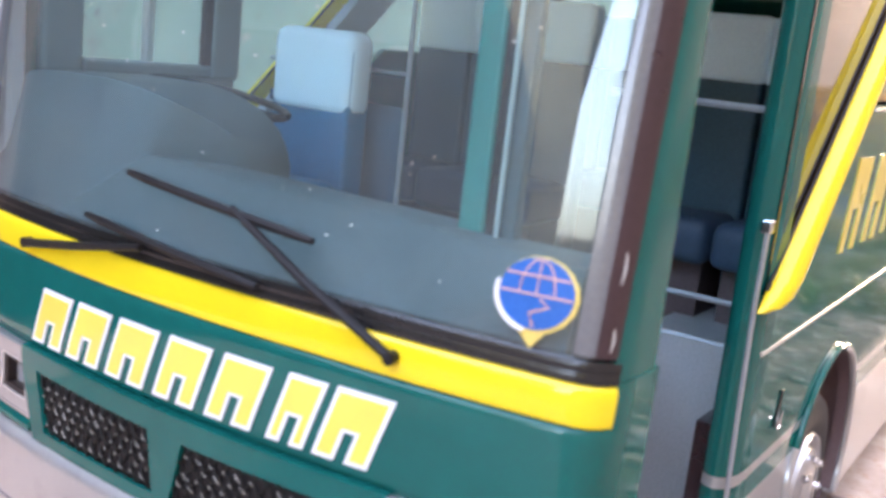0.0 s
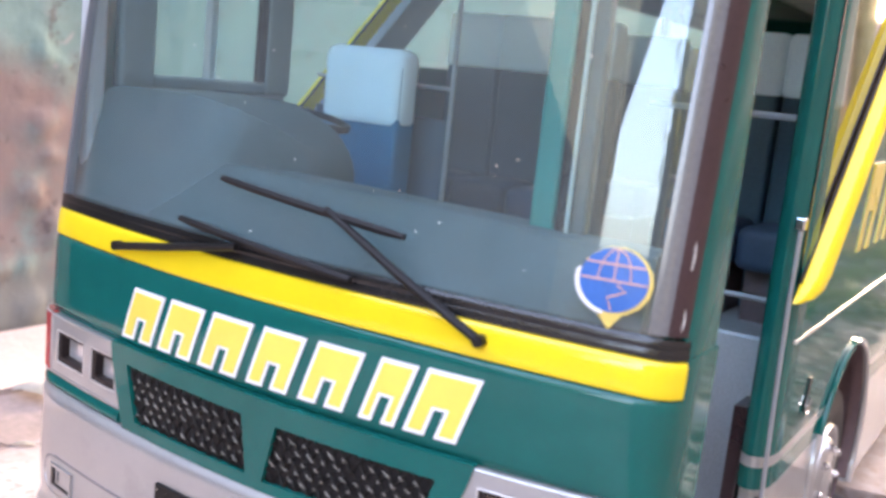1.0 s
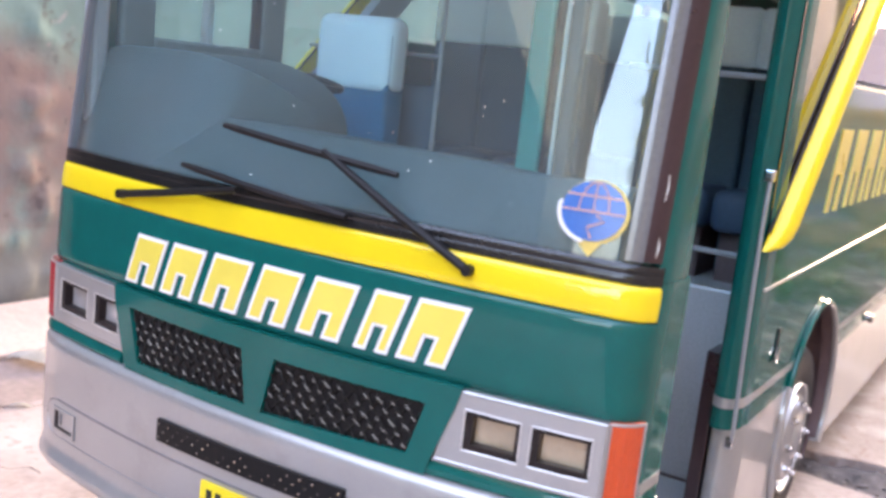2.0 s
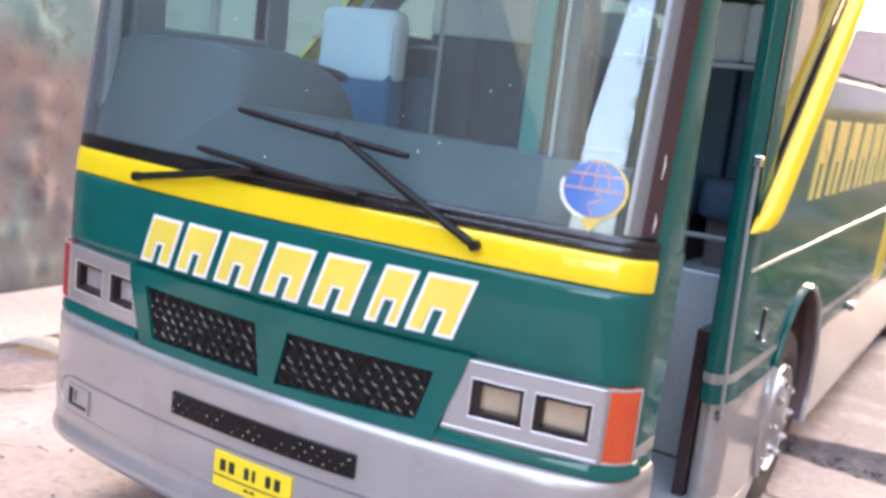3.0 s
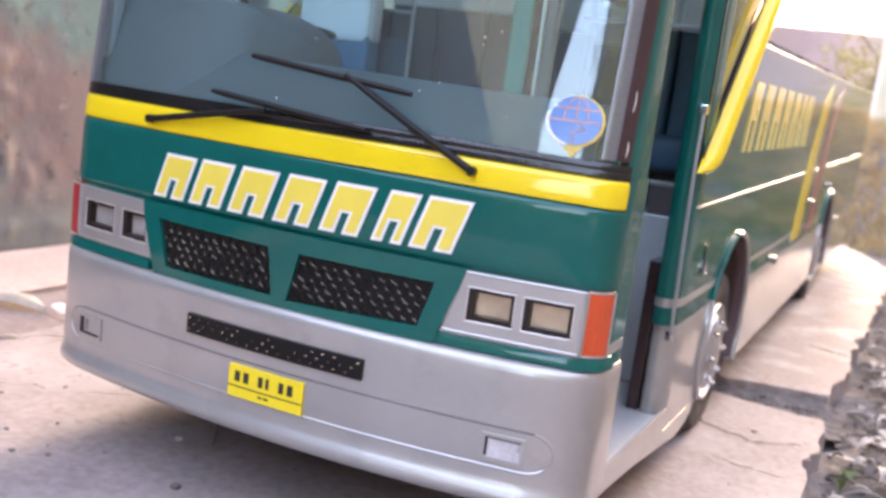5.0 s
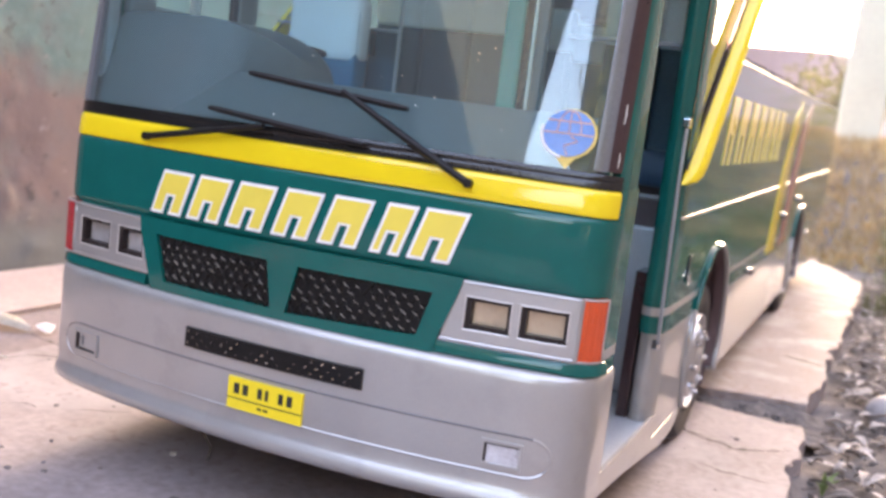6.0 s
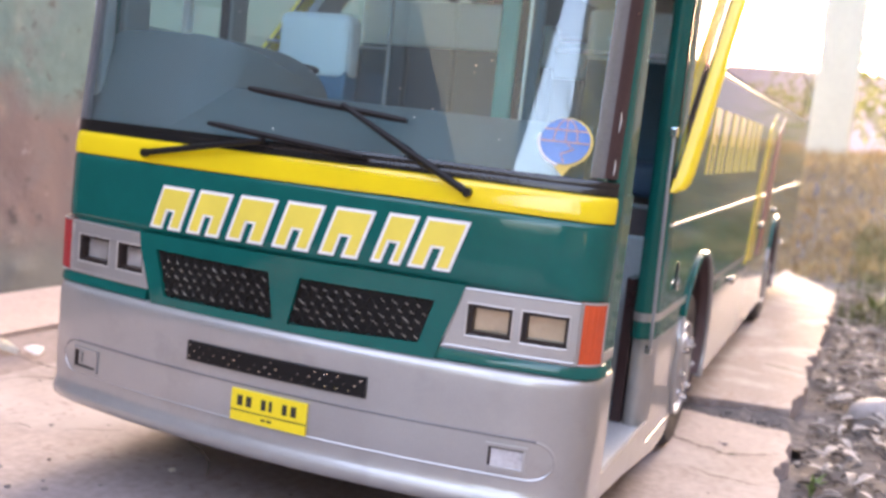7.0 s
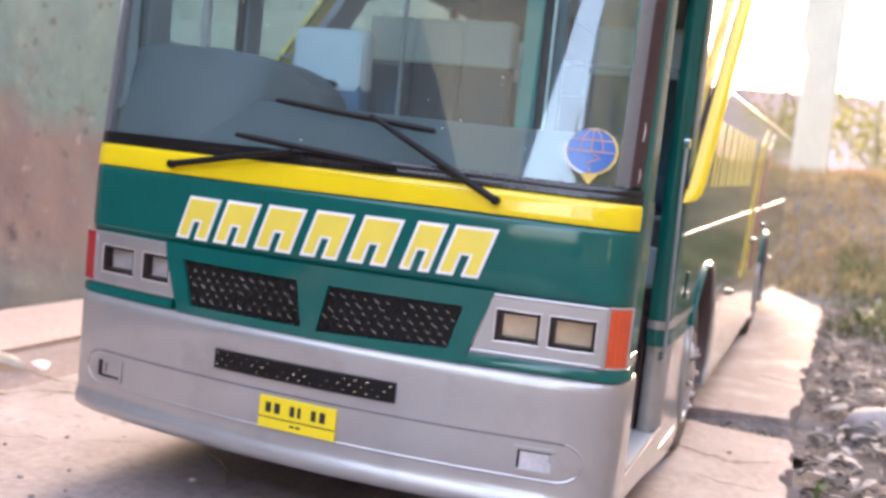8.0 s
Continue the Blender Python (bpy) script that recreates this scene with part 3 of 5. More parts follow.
rim = disc(cr * 0.985, 0.0006, 17, 0.0004, -0.0003)
tip = [skin(cu - 0.004, cz - 0.0078, 0.0006), skin(cu + 0.0005, cz - 0.0125, 0.0006), skin(cu + 0.004, cz - 0.0078, 0.0006)]
slab(tip, (0, 0.0004, 0), rim)
emblem = part("windscreen_sticker", rim, EMGOLD, bus, "round blue sticker with gold rim and lines")
crescent = [skin(cu + cr * 0.97 * math.cos(radians(a)), cz + cr * 0.9 * math.sin(radians(a)), 0.0011) for a in range(165, 262, 6)]
part("sticker_crescent", rod(crescent, [0.0002] + [0.0006] * (len(crescent) - 2) + [0.0002], 6), WHITE, emblem, "worn white crescent of the rim", True)
part("sticker_disc", disc(cr * 0.915, 0.0009), EMBLUE, emblem, "blue disc")
lines = bmesh.new()
for k in (-0.5, 0.0, 0.5):
    rod([skin(cu + cr * 0.86 * k * math.cos(a), cz + cr * 0.82 * math.sin(a), 0.0010) for a in [math.pi / 2 * i / 8 for i in range(9)]], 0.00017, 4, lines)
for zz in (-0.02, 0.42):
    w = cr * 0.88 * math.sqrt(max(0.0, 1 - (zz / 0.9) ** 2))
    rod([skin(cu - w + 2 * w * i / 8, cz + cr * zz, 0.0010) for i in range(9)], 0.00021, 4, lines)
rod([skin(cu + 0.001, cz - 0.001, 0.001), skin(cu + 0.0035, cz - 0.0025, 0.001), skin(cu - 0.001, cz - 0.0045, 0.001), skin(cu + 0.0004, cz - 0.0075, 0.001)], 0.00026, 4, lines)
part("sticker_line", lines, EMPINK, emblem, "thin orange lines")


veil_and_dust = bmesh.new()
dr = random.Random(3)
for k in range(26):
    u, z, r = dr.uniform(-0.06, 0.1), dr.uniform(0.165, 0.24), dr.uniform(0.00012, 0.0003)
    rod([skin(u, z, 0.0002), skin(u + r * 0.5, z + r, 0.0004)], [r, r * 0.5], 5, veil_and_dust)
tagged(part("dust_speck", veil_and_dust, WHITE, bus, "tiny pale specks of dust on the glass"), kind="stuff")


# wipers: an arm and a blade each
def wiper(arm, blade, blade_off):
    w = part("wiper", rod([skin(u, z, o) for u, z, o in arm], [0.0014] * (len(arm) - 1) + [0.0011], 8), BLACK, bus, "black wiper arm", True)
    part("wiper_pivot", rod([skin(arm[0][0], arm[0][1], 0.0), skin(arm[0][0], arm[0][1], arm[0][2] + 0.0012)], 0.0017, 10), BLACK, w, "", True)
    n = 10
    part("wiper_blade", rod([skin(blade[0][0] + (blade[1][0] - blade[0][0]) * k / n, blade[0][1] + (blade[1][1] - blade[0][1]) * k / n, blade_off) for k in range(n + 1)], [0.0010] + [0.0014] * (n - 1) + [0.0010], 6), BLACK, w, "black rubber blade")


wiper([(0.0725, 0.1523, 0.003), (0.046, 0.166, 0.0048), (0.0195, 0.1795, 0.0046)], ((-0.0235, 0.1822), (0.046, 0.1757)), 0.0035)
wiper([(-0.0735, 0.1515, 0.003), (-0.045, 0.1565, 0.0046), (-0.0125, 0.1625, 0.0046)], ((-0.041, 0.1668), (0.0305, 0.1608)), 0.0032)


# ---- sides, roof, rear ----
def side(name, pts, mat, s=1, proud=0.0, thick=0.004, label="", parent=None):
    """A flat panel on one side from (y, z) corners."""
    return part(name, slab([(s * (HALF + proud), y, z) for y, z in pts], (-s * thick, 0, 0)), mat, parent or bus, label)


def arch(cy, cz_, r, a0, a1, n=20):
    return [(cy + r * math.cos(radians(a0 + (a1 - a0) * k / n)), cz_ + r * math.sin(radians(a0 + (a1 - a0) * k / n))) for k in range(n + 1)]


def line_z(y, lo, hi):
    return lo + (hi - lo) * (y - 0.12) / 1.05


FW, RW, WR, ARCH = 0.246, 0.80, 0.0478, 0.0585
for s in (-1, 1):
    y_start = 0.1262 if s > 0 else 0.024
    for za, zb, mat in ((0.033, 0.086, SILVER), (0.086, 0.0945, GREEN), (0.0945, 0.0985, SILVER)):
        # between the openings, cut by the round wheel arches
        def cut(cy, z):
            return math.sqrt(max(0.0, ARCH ** 2 - (z - 0.060) ** 2))
        spans = [(y_start, FW, 0, 1), (FW, RW, 1, 1), (RW, LENGTH, 1, 0)]
        for a, b, ca, cb in spans:
            n = 8
            zs = [za + (zb - za) * k / n for k in range(n + 1)]
            left = [(a + (cut(a, z) if ca else 0), z) for z in zs]
            right = [(b - (cut(b, z) if cb else 0), z) for z in zs]
            side("skirt_panel" if mat is SILVER and za < 0.05 else "side_stripe", left + right[::-1], mat, s, label="silver lower side panel" if za < 0.05 else "")
    ends = [(y_start, 0.0985)] + arch(FW, 0.060, ARCH, 138.8, 41.2) + arch(RW, 0.060, ARCH, 138.8, 41.2) + [(LENGTH, 0.0985), (LENGTH, 0.240), (0.225, 0.2235), (0.128, 0.160), (y_start, 0.160)]
    side("side_panel", ends, GREEN, s, label="glossy dark green side panel")
    for cy in (FW, RW):
        lip = bmesh.new()
        rod([(s * (HALF + 0.0008), y, z) for y, z in arch(cy, 0.060, ARCH, 80, 153, 18)], 0.0014, 8, lip)
        part("wheel_arch", lip, GREEN, bus, "rounded green lip of the wheel arch", True)
        lining = bmesh.new()
        for r in (ARCH - 0.0016, ARCH - 0.0004):
            for k, ((y0, z0), (y1, z1)) in enumerate(zip(arch(cy, 0.060, r, -26, 95, 24), arch(cy, 0.060, r, -26, 95, 24)[1:])):
                lining.faces.new([lining.verts.new(p) for p in ((s * (HALF - 0.0004), y0, z0), (s * (HALF - 0.0060), y0, z0), (s * (HALF - 0.0060), y1, z1), (s * (HALF - 0.0004), y1, z1))])
        bmesh.ops.remove_doubles(lining, verts=lining.verts[:], dist=1e-6)
        part("arch_lining", lining, SEATBASE, bus, "brown inner lining of the wheel arch", True)
        for a0, a1 in ((-27, 80), (153, 207)):
            part("arch_lip", rod([(s * (HALF + 0.0006), y, z) for y, z in arch(cy, 0.060, ARCH, a0, a1, 16)], 0.0018, 8), SILVER, bus, "", True)
        well = lathe([(ARCH + 0.001, 0.0), (ARCH + 0.001, -s * 0.055), (0.0, -s * 0.055)], 28)
        bmesh.ops.delete(well, geom=[f for f in well.faces if f.calc_center_median().z < -0.035], context="FACES")
        bmesh.ops.translate(well, verts=well.verts[:], vec=(s * (HALF - 0.004), cy, 0.060))
        part("wheel_well", well, SEATBASE, bus)
    # bright lines
    side("trim_line", [(0.119, 0.1400), (LENGTH, 0.1541), (LENGTH, 0.1551), (0.119, 0.1410)], TRIMSILVER, s, 0.0004, 0.0016, "bright trim line along the side")
    side("trim_line", [(0.227, 0.2210), (LENGTH, 0.2397), (LENGTH, 0.2411), (0.229, 0.2226)], TRIMSILVER, s, 0.0004, 0.0016, "bright trim line along the side")
    # glass behind the slanted bar, and the long side glass
    side("side_window", [(0.114, 0.161), (0.1315, 0.161), (0.228, 0.225), (LENGTH - 0.01, 0.242), (LENGTH - 0.01, 0.288), (0.114, 0.288)], SIDEGLASS, s, -0.0012, 0.0015, "dark tinted side glass") if s > 0 else side("side_window", [(0.131, 0.1655), (0.228, 0.226), (LENGTH - 0.01, 0.242), (LENGTH - 0.01, 0.288), (0.114, 0.288), (0.114, 0.1655)], CLEARGLASS, s, -0.0012, 0.0015, "clear side glass")
    side("cant_rail", [(0.117, 0.286), (LENGTH, 0.286), (LENGTH, 0.362), (0.014, 0.362), (0.014, 0.327), (0.117, 0.327)], GREEN, s, label="")
    for y in (0.40, 0.58, 0.76, 0.94):
        side("window_post", [(y, 0.222), (y + 0.012, 0.222), (y + 0.012, 0.287), (y, 0.287)], BLACK, s, -0.003, 0.004)
    # slanted yellow bar, standing proud
    bar = bmesh.new()
    sl = 0.93
    prof = [(0.0082 - 0.0082 * math.cos(math.pi * k / 12), 0.0076 * math.sin(math.pi * k / 12) ** 0.75) for k in range(13)]
    shift = 0.0 if s > 0 else -0.018
    rings = []
    for k, (z, sc) in enumerate(((0.1565, 0.35), (0.1580, 0.7), (0.161, 0.92), (0.166, 1.0), (0.20, 1.0), (0.25, 1.0), (0.33, 1.0))):
        y0 = 0.108 + shift + (z - 0.158) / sl
        rings.append([bar.verts.new((s * (HALF - 0.0005 + o * sc), y0 + dy, z)) for dy, o in prof])
    for a, b in zip(rings, rings[1:]):
        for i in range(len(prof)):
            j = (i + 1) % len(prof)
            bar.faces.new((a[i], a[j], b[j], b[i]))
    bar.faces.new(rings[0])
    bar.faces.new(rings[-1])
    part("slanted_bar", bar, YELLOW, bus, "raised bright yellow slanted bar", True)
    # Dark strip stands in for the open gap beside the bar.
    gap_y = lambda z: 0.1068 + shift + (z - 0.158) / sl
    side("bar_gasket", [(gap_y(0.163), 0.163), (gap_y(0.163) + 0.0014, 0.163), (gap_y(0.328) + 0.0014, 0.328), (gap_y(0.328), 0.328)], BEZEL, s, 0.0003, 0.0010, "dark strip for the gap beside the slanted bar")
    inner_y = lambda z: 0.114 + shift + (z - 0.158) / sl
    side("slanted_pillar", [(inner_y(0.16), 0.16), (inner_y(0.16) + 0.022, 0.16), (inner_y(0.328) + 0.03, 0.328), (inner_y(0.328), 0.328)], CREAM if s > 0 else LINING, s, -0.0045, 0.006, "cream yellow inner slanted pillar" if s > 0 else "grey inner slanted pillar")

# doorway: pillar, well, step, sill
post = [(0.1135, 0.1275), (0.1138, 0.1150), (0.1155, 0.1112), (0.1185, 0.1100), (0.1212, 0.1112), (0.1234, 0.1145), (0.1247, 0.1195), (0.1251, 0.1275)]


def pillar(name, z0, z1, mat, grow=0.0, label="", narrow=1.0):
    """A length of the rounded pillar behind the doorway."""
    c = Vector((0.119, 0.120))
    pts = []
    for k in range(1, len(post) - 2):
        a, b, d, e = (Vector(post[k + i]) for i in (-1, 0, 1, 2))
        for f in (0.0, 0.25, 0.5, 0.75):
            pts.append(0.5 * (2 * b + (d - a) * f + (2 * a - 5 * b + 4 * d - e) * f * f + (3 * b - a - 3 * d + e) * f ** 3))
    pts = [c + (p - c) * (1 + grow) for p in [Vector(post[0]), *pts, Vector(post[-2]), Vector(post[-1])]]
    return part(name, slab([(p.x, 0.1275 - (0.1275 - p.y) * narrow, z0) for p in pts], (0, 0, z1 - z0)), mat, bus, label, True)


pillar("door_pillar", 0.0986, 0.34, GREEN, 0.0, "rounded green pillar behind the doorway")
pillar("pillar_stripe", 0.0945, 0.0985, SILVER, 0.012)
pillar("pillar_band", 0.0861, 0.0944, GREEN)
pillar("door_pillar_foot", 0.034, 0.0860, SILVER, 0.0, "silver foot of the door pillar", 0.68)
part("door_header", box(0.105, 0.1255, 0.012, 0.119, 0.325, 0.349, 0.001), GREEN, bus)
part("door_step", box(0.060, 0.1236, 0.010, 0.1598, 0.031, 0.0425, 0.0008), FLOORGREY, bus, "grey entrance step")
side("step_skirt", [(0.0235, 0.0446), (0.1258, 0.0446), (0.1258, 0.0329), (0.1930, 0.0329), (0.1905, 0.0298), (0.1860, 0.0265), (0.1780, 0.0240), (0.1650, 0.0229), (0.1500, 0.0230), (0.0765, 0.0312), (0.0220, 0.0352)], SILVER, 1, 0.0003, 0.0016, "silver skirt below the doorway")
part("well_wall", box(0.068, 0.072, 0.012, 0.1598, 0.0426, 0.130, 0.0008), FLOORGREY, bus, "grey wall of the step well")
part("well_back", box(0.068, 0.1210, 0.1600, 0.1640, 0.0426, 0.130, 0.0012), FLOORGREY, bus, "grey wall of the step well")
part("well_edge", box(0.1080, 0.1133, 0.1165, 0.1330, 0.0426, 0.1135, 0.0006), BROWN, bus, "dark rubber strip at the door edge")
for y, z in ((0.1225, 0.2185), (0.160, 0.1455)):
    part("door_rail", rod([(0.058, y, z), (0.1215, y, z)], 0.0012, 8), ROD, bus, "thin grey rail behind the doorway", True)
# grab rod with its two sockets
grab = part("grab_rod", rod([(0.1235, 0.1130, 0.0815), (0.1242, 0.1110, 0.0835), (0.1238, 0.1080, 0.12), (0.1234, 0.1060, 0.16), (0.1232, 0.1072, 0.1832)], 0.00085, 8), ROD, bus, "thin grey grab rod", True)
for z in (0.0812, 0.1838):
    part("rod_socket", box(0.1212, 0.1246, 0.1055 if z > 0.1 else 0.1115, 0.1095 if z > 0.1 else 0.1155, z - 0.0022, z + 0.0022, 0.0006), CHROME, grab)
# the door leaf folded inward, behind the windscreen
leaf = part("door_leaf", box(0.0655, 0.0735, 0.0195, 0.0245, 0.05, 0.322, 0.0012), TEAL, bus, "teal edge of the open door leaf")
part("door_seal", box(0.0737, 0.0772, 0.020, 0.024, 0.05, 0.322, 0.0006), RUBBER, leaf)
part("door_bead", rod([(0.0785, 0.0185, 0.06), (0.0785, 0.0185, 0.32)], 0.0007, 8), TRIMSILVER, leaf, "bright bead")
part("door_stile", box(0.0775, 0.0830, 0.0200, 0.0240, 0.05, 0.322, 0.0006), DASH, leaf)
part("door_glass", box(0.0835, 0.1105, 0.0210, 0.0222, 0.075, 0.318), CLEARGLASS, leaf, "tinted door glass")
part("door_stile", box(0.1105, 0.1145, 0.0195, 0.0240, 0.05, 0.322, 0.0006), TEAL, leaf)

part("roof", soften(box(-0.1245, 0.1245, 0.014, LENGTH, 0.359, 0.377), 0.007, 4), GREEN, bus, "green roof", True)
part("rear_wall", box(-0.1245, 0.1245, LENGTH - 0.006, LENGTH + 0.004, 0.034, 0.360, 0.003), GREEN, bus, "", True)
part("bus_floor", box(-0.1205, 0.0600, 0.010, LENGTH - 0.01, 0.085, 0.090), FLOORGREY, bus)
part("bus_floor", box(0.060, 0.1205, 0.1645, LENGTH - 0.01, 0.1200, 0.1235), FLOORGREY, bus)
part("underbody", box(-0.118, 0.060, 0.006, 0.18, 0.038, 0.042), BLACK, bus)
part("underbody", box(-0.066, 0.066, 0.18, LENGTH - 0.02, 0.038, 0.042), BLACK, bus)
# Unseen; made white so that it bounces light into the interior.
part("ceiling_lining", box(-0.1195, 0.1195, 0.018, LENGTH - 0.01, 0.342, 0.345), WHITE, bus, "unseen ceiling lining, white to bounce light onto the seats")
# driver's side: wall with a framed sliding window
part("driver_panel", slab([(-0.125, 0.019, 0.0985), (-0.125, 0.128, 0.0985), (-0.125, 0.128, 0.160), (-0.125, 0.116, 0.1655), (-0.125, 0.116, 0.203), (-0.125, 0.019, 0.203)], (0.004, 0, 0)), LINING, bus)
fr = bmesh.new()
for a, b, c, d in ((0.019, 0.036, 0.203, 0.328), (0.100, 0.116, 0.203, 0.328), (0.036, 0.100, 0.203, 0.2085), (0.036, 0.100, 0.3205, 0.328)):
    box(-0.1252, -0.1175, a, b, c, d, 0.0015, 2, fr)
dw = part("driver_window", fr, FRAMEGREY, bus, "grey frame of the driver's sliding window")
part("window_pane", box(-0.1225, -0.1215, 0.036, 0.070, 0.2085, 0.3205), CLEARGLASS, dw)
part("window_pane", box(-0.1205, -0.1195, 0.067, 0.100, 0.2085, 0.3205), CLEARGLASS, dw)
part("pane_edge", box(-0.1232, -0.1190, 0.0665, 0.0695, 0.2085, 0.3205), TRIMSILVER, dw)
part("pane_edge", box(-0.1212, -0.1186, 0.0955, 0.1000, 0.2085, 0.3205), BLACK, dw)
part("front_post", box(-0.1235, -0.1165, 0.004, 0.012, 0.163, 0.328, 0.002), LINING, bus)

# dashboard with the driver's hood
hood = bmesh.new()
path = [(-0.1205, 0.004, 0.176), (-0.1190, 0.008, 0.192), (-0.1178, 0.0105, 0.1995), (-0.1150, 0.0125, 0.2030), (-0.1080, 0.0135, 0.2043), (-0.0900, 0.0140, 0.2046), (-0.0720, 0.0145, 0.2046)]
for k in range(1, 11):
    a = radians(8.2 * k)
    path.append((-0.0720 + 0.0440 * math.sin(a), 0.0145 + 0.0360 * (1 - math.cos(a)), 0.2046 - 0.0006 * k - 0.0180 * (k / 10) ** 2.2))
low = []
for k, (x, y, z) in enumerate(path):
    f = min(1.0, max(0.0, (k - 6) / 5))
    low.append(hood.verts.new((x, skin(x, 0.162, -0.0045).y * (1 - f) + (y - 0.004) * f, 0.162 * (1 - f) + 0.178 * f)))
high = [hood.verts.new((x, y, z)) for x, y, z in path]
lid = [hood.verts.new((x, 0.056, z)) for x, y, z in path]
foot = [hood.verts.new((x, 0.056, 0.10)) for x, y, z in path]
for k in range(len(path) - 1):
    for r0, r1 in ((low, high), (high, lid), (lid, foot), (foot, low)):
        hood.faces.new((r0[k], r1[k], r1[k + 1], r0[k + 1]))
for k in (0, -1):
    hood.faces.new((low[k], high[k], lid[k], foot[k]))
part("instrument_hood", soften(hood, 0.0012, 3, 60), DASH, bus, "dark grey curved hood over the driver's instruments", True)
slope = bmesh.new()
ridge = []
for k in range(31):
    x = -0.078 + 0.1895 * k / 30
    back = 0.012 if x < 0.062 else max(0.006, 0.012 - 0.4 * (x - 0.062))
    top_z = 0.1830 - 0.0022 * (x + 0.078) / 0.14 if x < 0.0645 else 0.1806
    ridge.append([slope.verts.new(p) for p in ((x, skin(x, 0.162, -0.0045).y, 0.1618), (x, back - 0.0012, top_z - 0.0008), (x, back, top_z), (x, back + 0.020, top_z - 0.001), (x, back + 0.020, 0.150), (x, skin(x, 0.162, -0.0045).y, 0.150))])
for r0, r1 in zip(ridge, ridge[1:]):
    for i in range(6):
        slope.faces.new((r0[i], r0[(i + 1) % 6], r1[(i + 1) % 6], r1[i]))
slope.faces.new(ridge[0])
slope.faces.new(ridge[-1][::-1])
part("dashboard", slope, DASH, bus, "dark grey dashboard sloping to the windscreen", True)
sw = bmesh.new()
rod([(-0.080 + 0.037 * math.cos(a), 0.066 + 0.014 * math.sin(a), 0.1990 - 0.0035 * math.cos(a) + 0.0015 * math.sin(a)) for a in [2 * math.pi * k / 32 for k in range(33)]], 0.0014, 8, sw)
steer = part("steering_wheel", sw, BLACK, bus, "black steering wheel", True)
part("steering_column", rod([(-0.076, 0.066, 0.1995), (-0.076, 0.057, 0.165)], 0.002, 8), BLACK, steer)
part("steering_spoke", rod([(-0.116, 0.066, 0.2020), (-0.080, 0.066, 0.1980), (-0.044, 0.066, 0.1955)], 0.0013, 8), BLACK, steer)


# seats
def seat(x, y, w, cover_z, top, blue, name, label):
    e = new(name)
    e.parent, e.location = bus, (x, y, 0.09)
    tagged(e, label)
    def piece(n, bm, mat, lab=""):
        bmesh.ops.translate(bm, verts=bm.verts[:], vec=(0, 0, -0.09))
        return part(n, bm, mat, e, lab, True)
    piece("backrest", box(-w / 2, w / 2, 0.002, 0.016, 0.120, top - 0.006, 0.0022, 3), blue)
    piece("headrest_cover", box(-w / 2 - 0.0008, w / 2 + 0.0008, 0.0008, 0.0172, cover_z, top, 0.0055 if blue is BLUE else 0.0032, 4), COVER, "white headrest cover")
    piece("cushion", box(-w / 2, w / 2, -0.040, 0.002, 0.148, 0.168, 0.005, 3), blue if blue is BLUE else DEEPBLUE)
    piece("seat_base", box(-w / 2 + 0.004, w / 2 - 0.004, -0.028, 0.006, 0.09, 0.1478), SEATBASE)
    return e


seat(-0.0750, 0.113, 0.043, 0.194, 0.2295, BLUE, "driver_seat", "blue driver's seat with a white headrest cover")
first = None
for row in range(9):
    y = 0.245 + row * 0.098
    for x in (-0.1, -0.0655, -0.031, 0.056, 0.0905):
        if first is None:
            first = seat(x, y, 0.033, 0.226, 0.2565, NAVY, "passenger_seat", "dark blue passenger seat with a white headrest cover")
        else:
            c = copy_thing(first, Matrix.Translation((x, y, 0.09)))
            c.parent = bus
pole = part("pole", rod([(-0.040, 0.136, 0.09), (-0.040, 0.136, 0.342)], 0.0011, 8), ROD, bus, "thin grey upright pole", True)
part("pole_bar", rod([(-0.040, 0.136, 0.2145), (-0.118, 0.136, 0.2145)], 0.0009, 8), ROD, pole)
part("partition", box(-0.118, -0.040, 0.1365, 0.1385, 0.092, 0.2005), NAVY, bus, "dark blue partition behind the driver")

# wheels
for cy in (FW, RW):
    for s in (-1, 1):
        w = new("wheel")
        w.parent, w.location = bus, (s * 0.1075, cy, WR)
        tagged(w, "black tyre on a silver rim with chrome wheel nuts")
        part("tyre", lathe([(0.0285, s * 0.012), (0.036, s * 0.0145), (0.0445, s * 0.013), (WR, s * 0.009), (WR, -s * 0.012), (0.043, -s * 0.016), (0.028, -s * 0.014)], 36), TYRE, w, "black rubber tyre", True)
        part("rim", lathe([(0.0290, s * 0.0125), (0.0282, s * 0.0145), (0.0268, s * 0.0140), (0.0252, s * 0.0085), (0.0229, s * 0.0085), (0.0224, s * 0.0125), (0.0215, s * 0.0142), (0.0195, s * 0.0150), (0.0160, s * 0.0156), (0.0105, s * 0.0158), (0.0098, s * 0.0166), (0.0070, s * 0.0176), (0.0, s * 0.0178)], 40), SILVER, w, "silver rim", True)
        for k in range(8):
            a = 2 * math.pi * k / 8
            c_, s_ = 0.0178 * math.cos(a), 0.0178 * math.sin(a)
            nut = rod([(s * 0.014, c_, s_), (s * 0.0172, c_, s_), (s * 0.0176, c_, s_)], [0.0021, 0.0021, 0.0016], 6)
            rod([(s * 0.0174, c_, s_), (s * 0.0186, c_, s_)], 0.0011, 8, nut)
            part("wheel_nut", nut, CHROME, w)

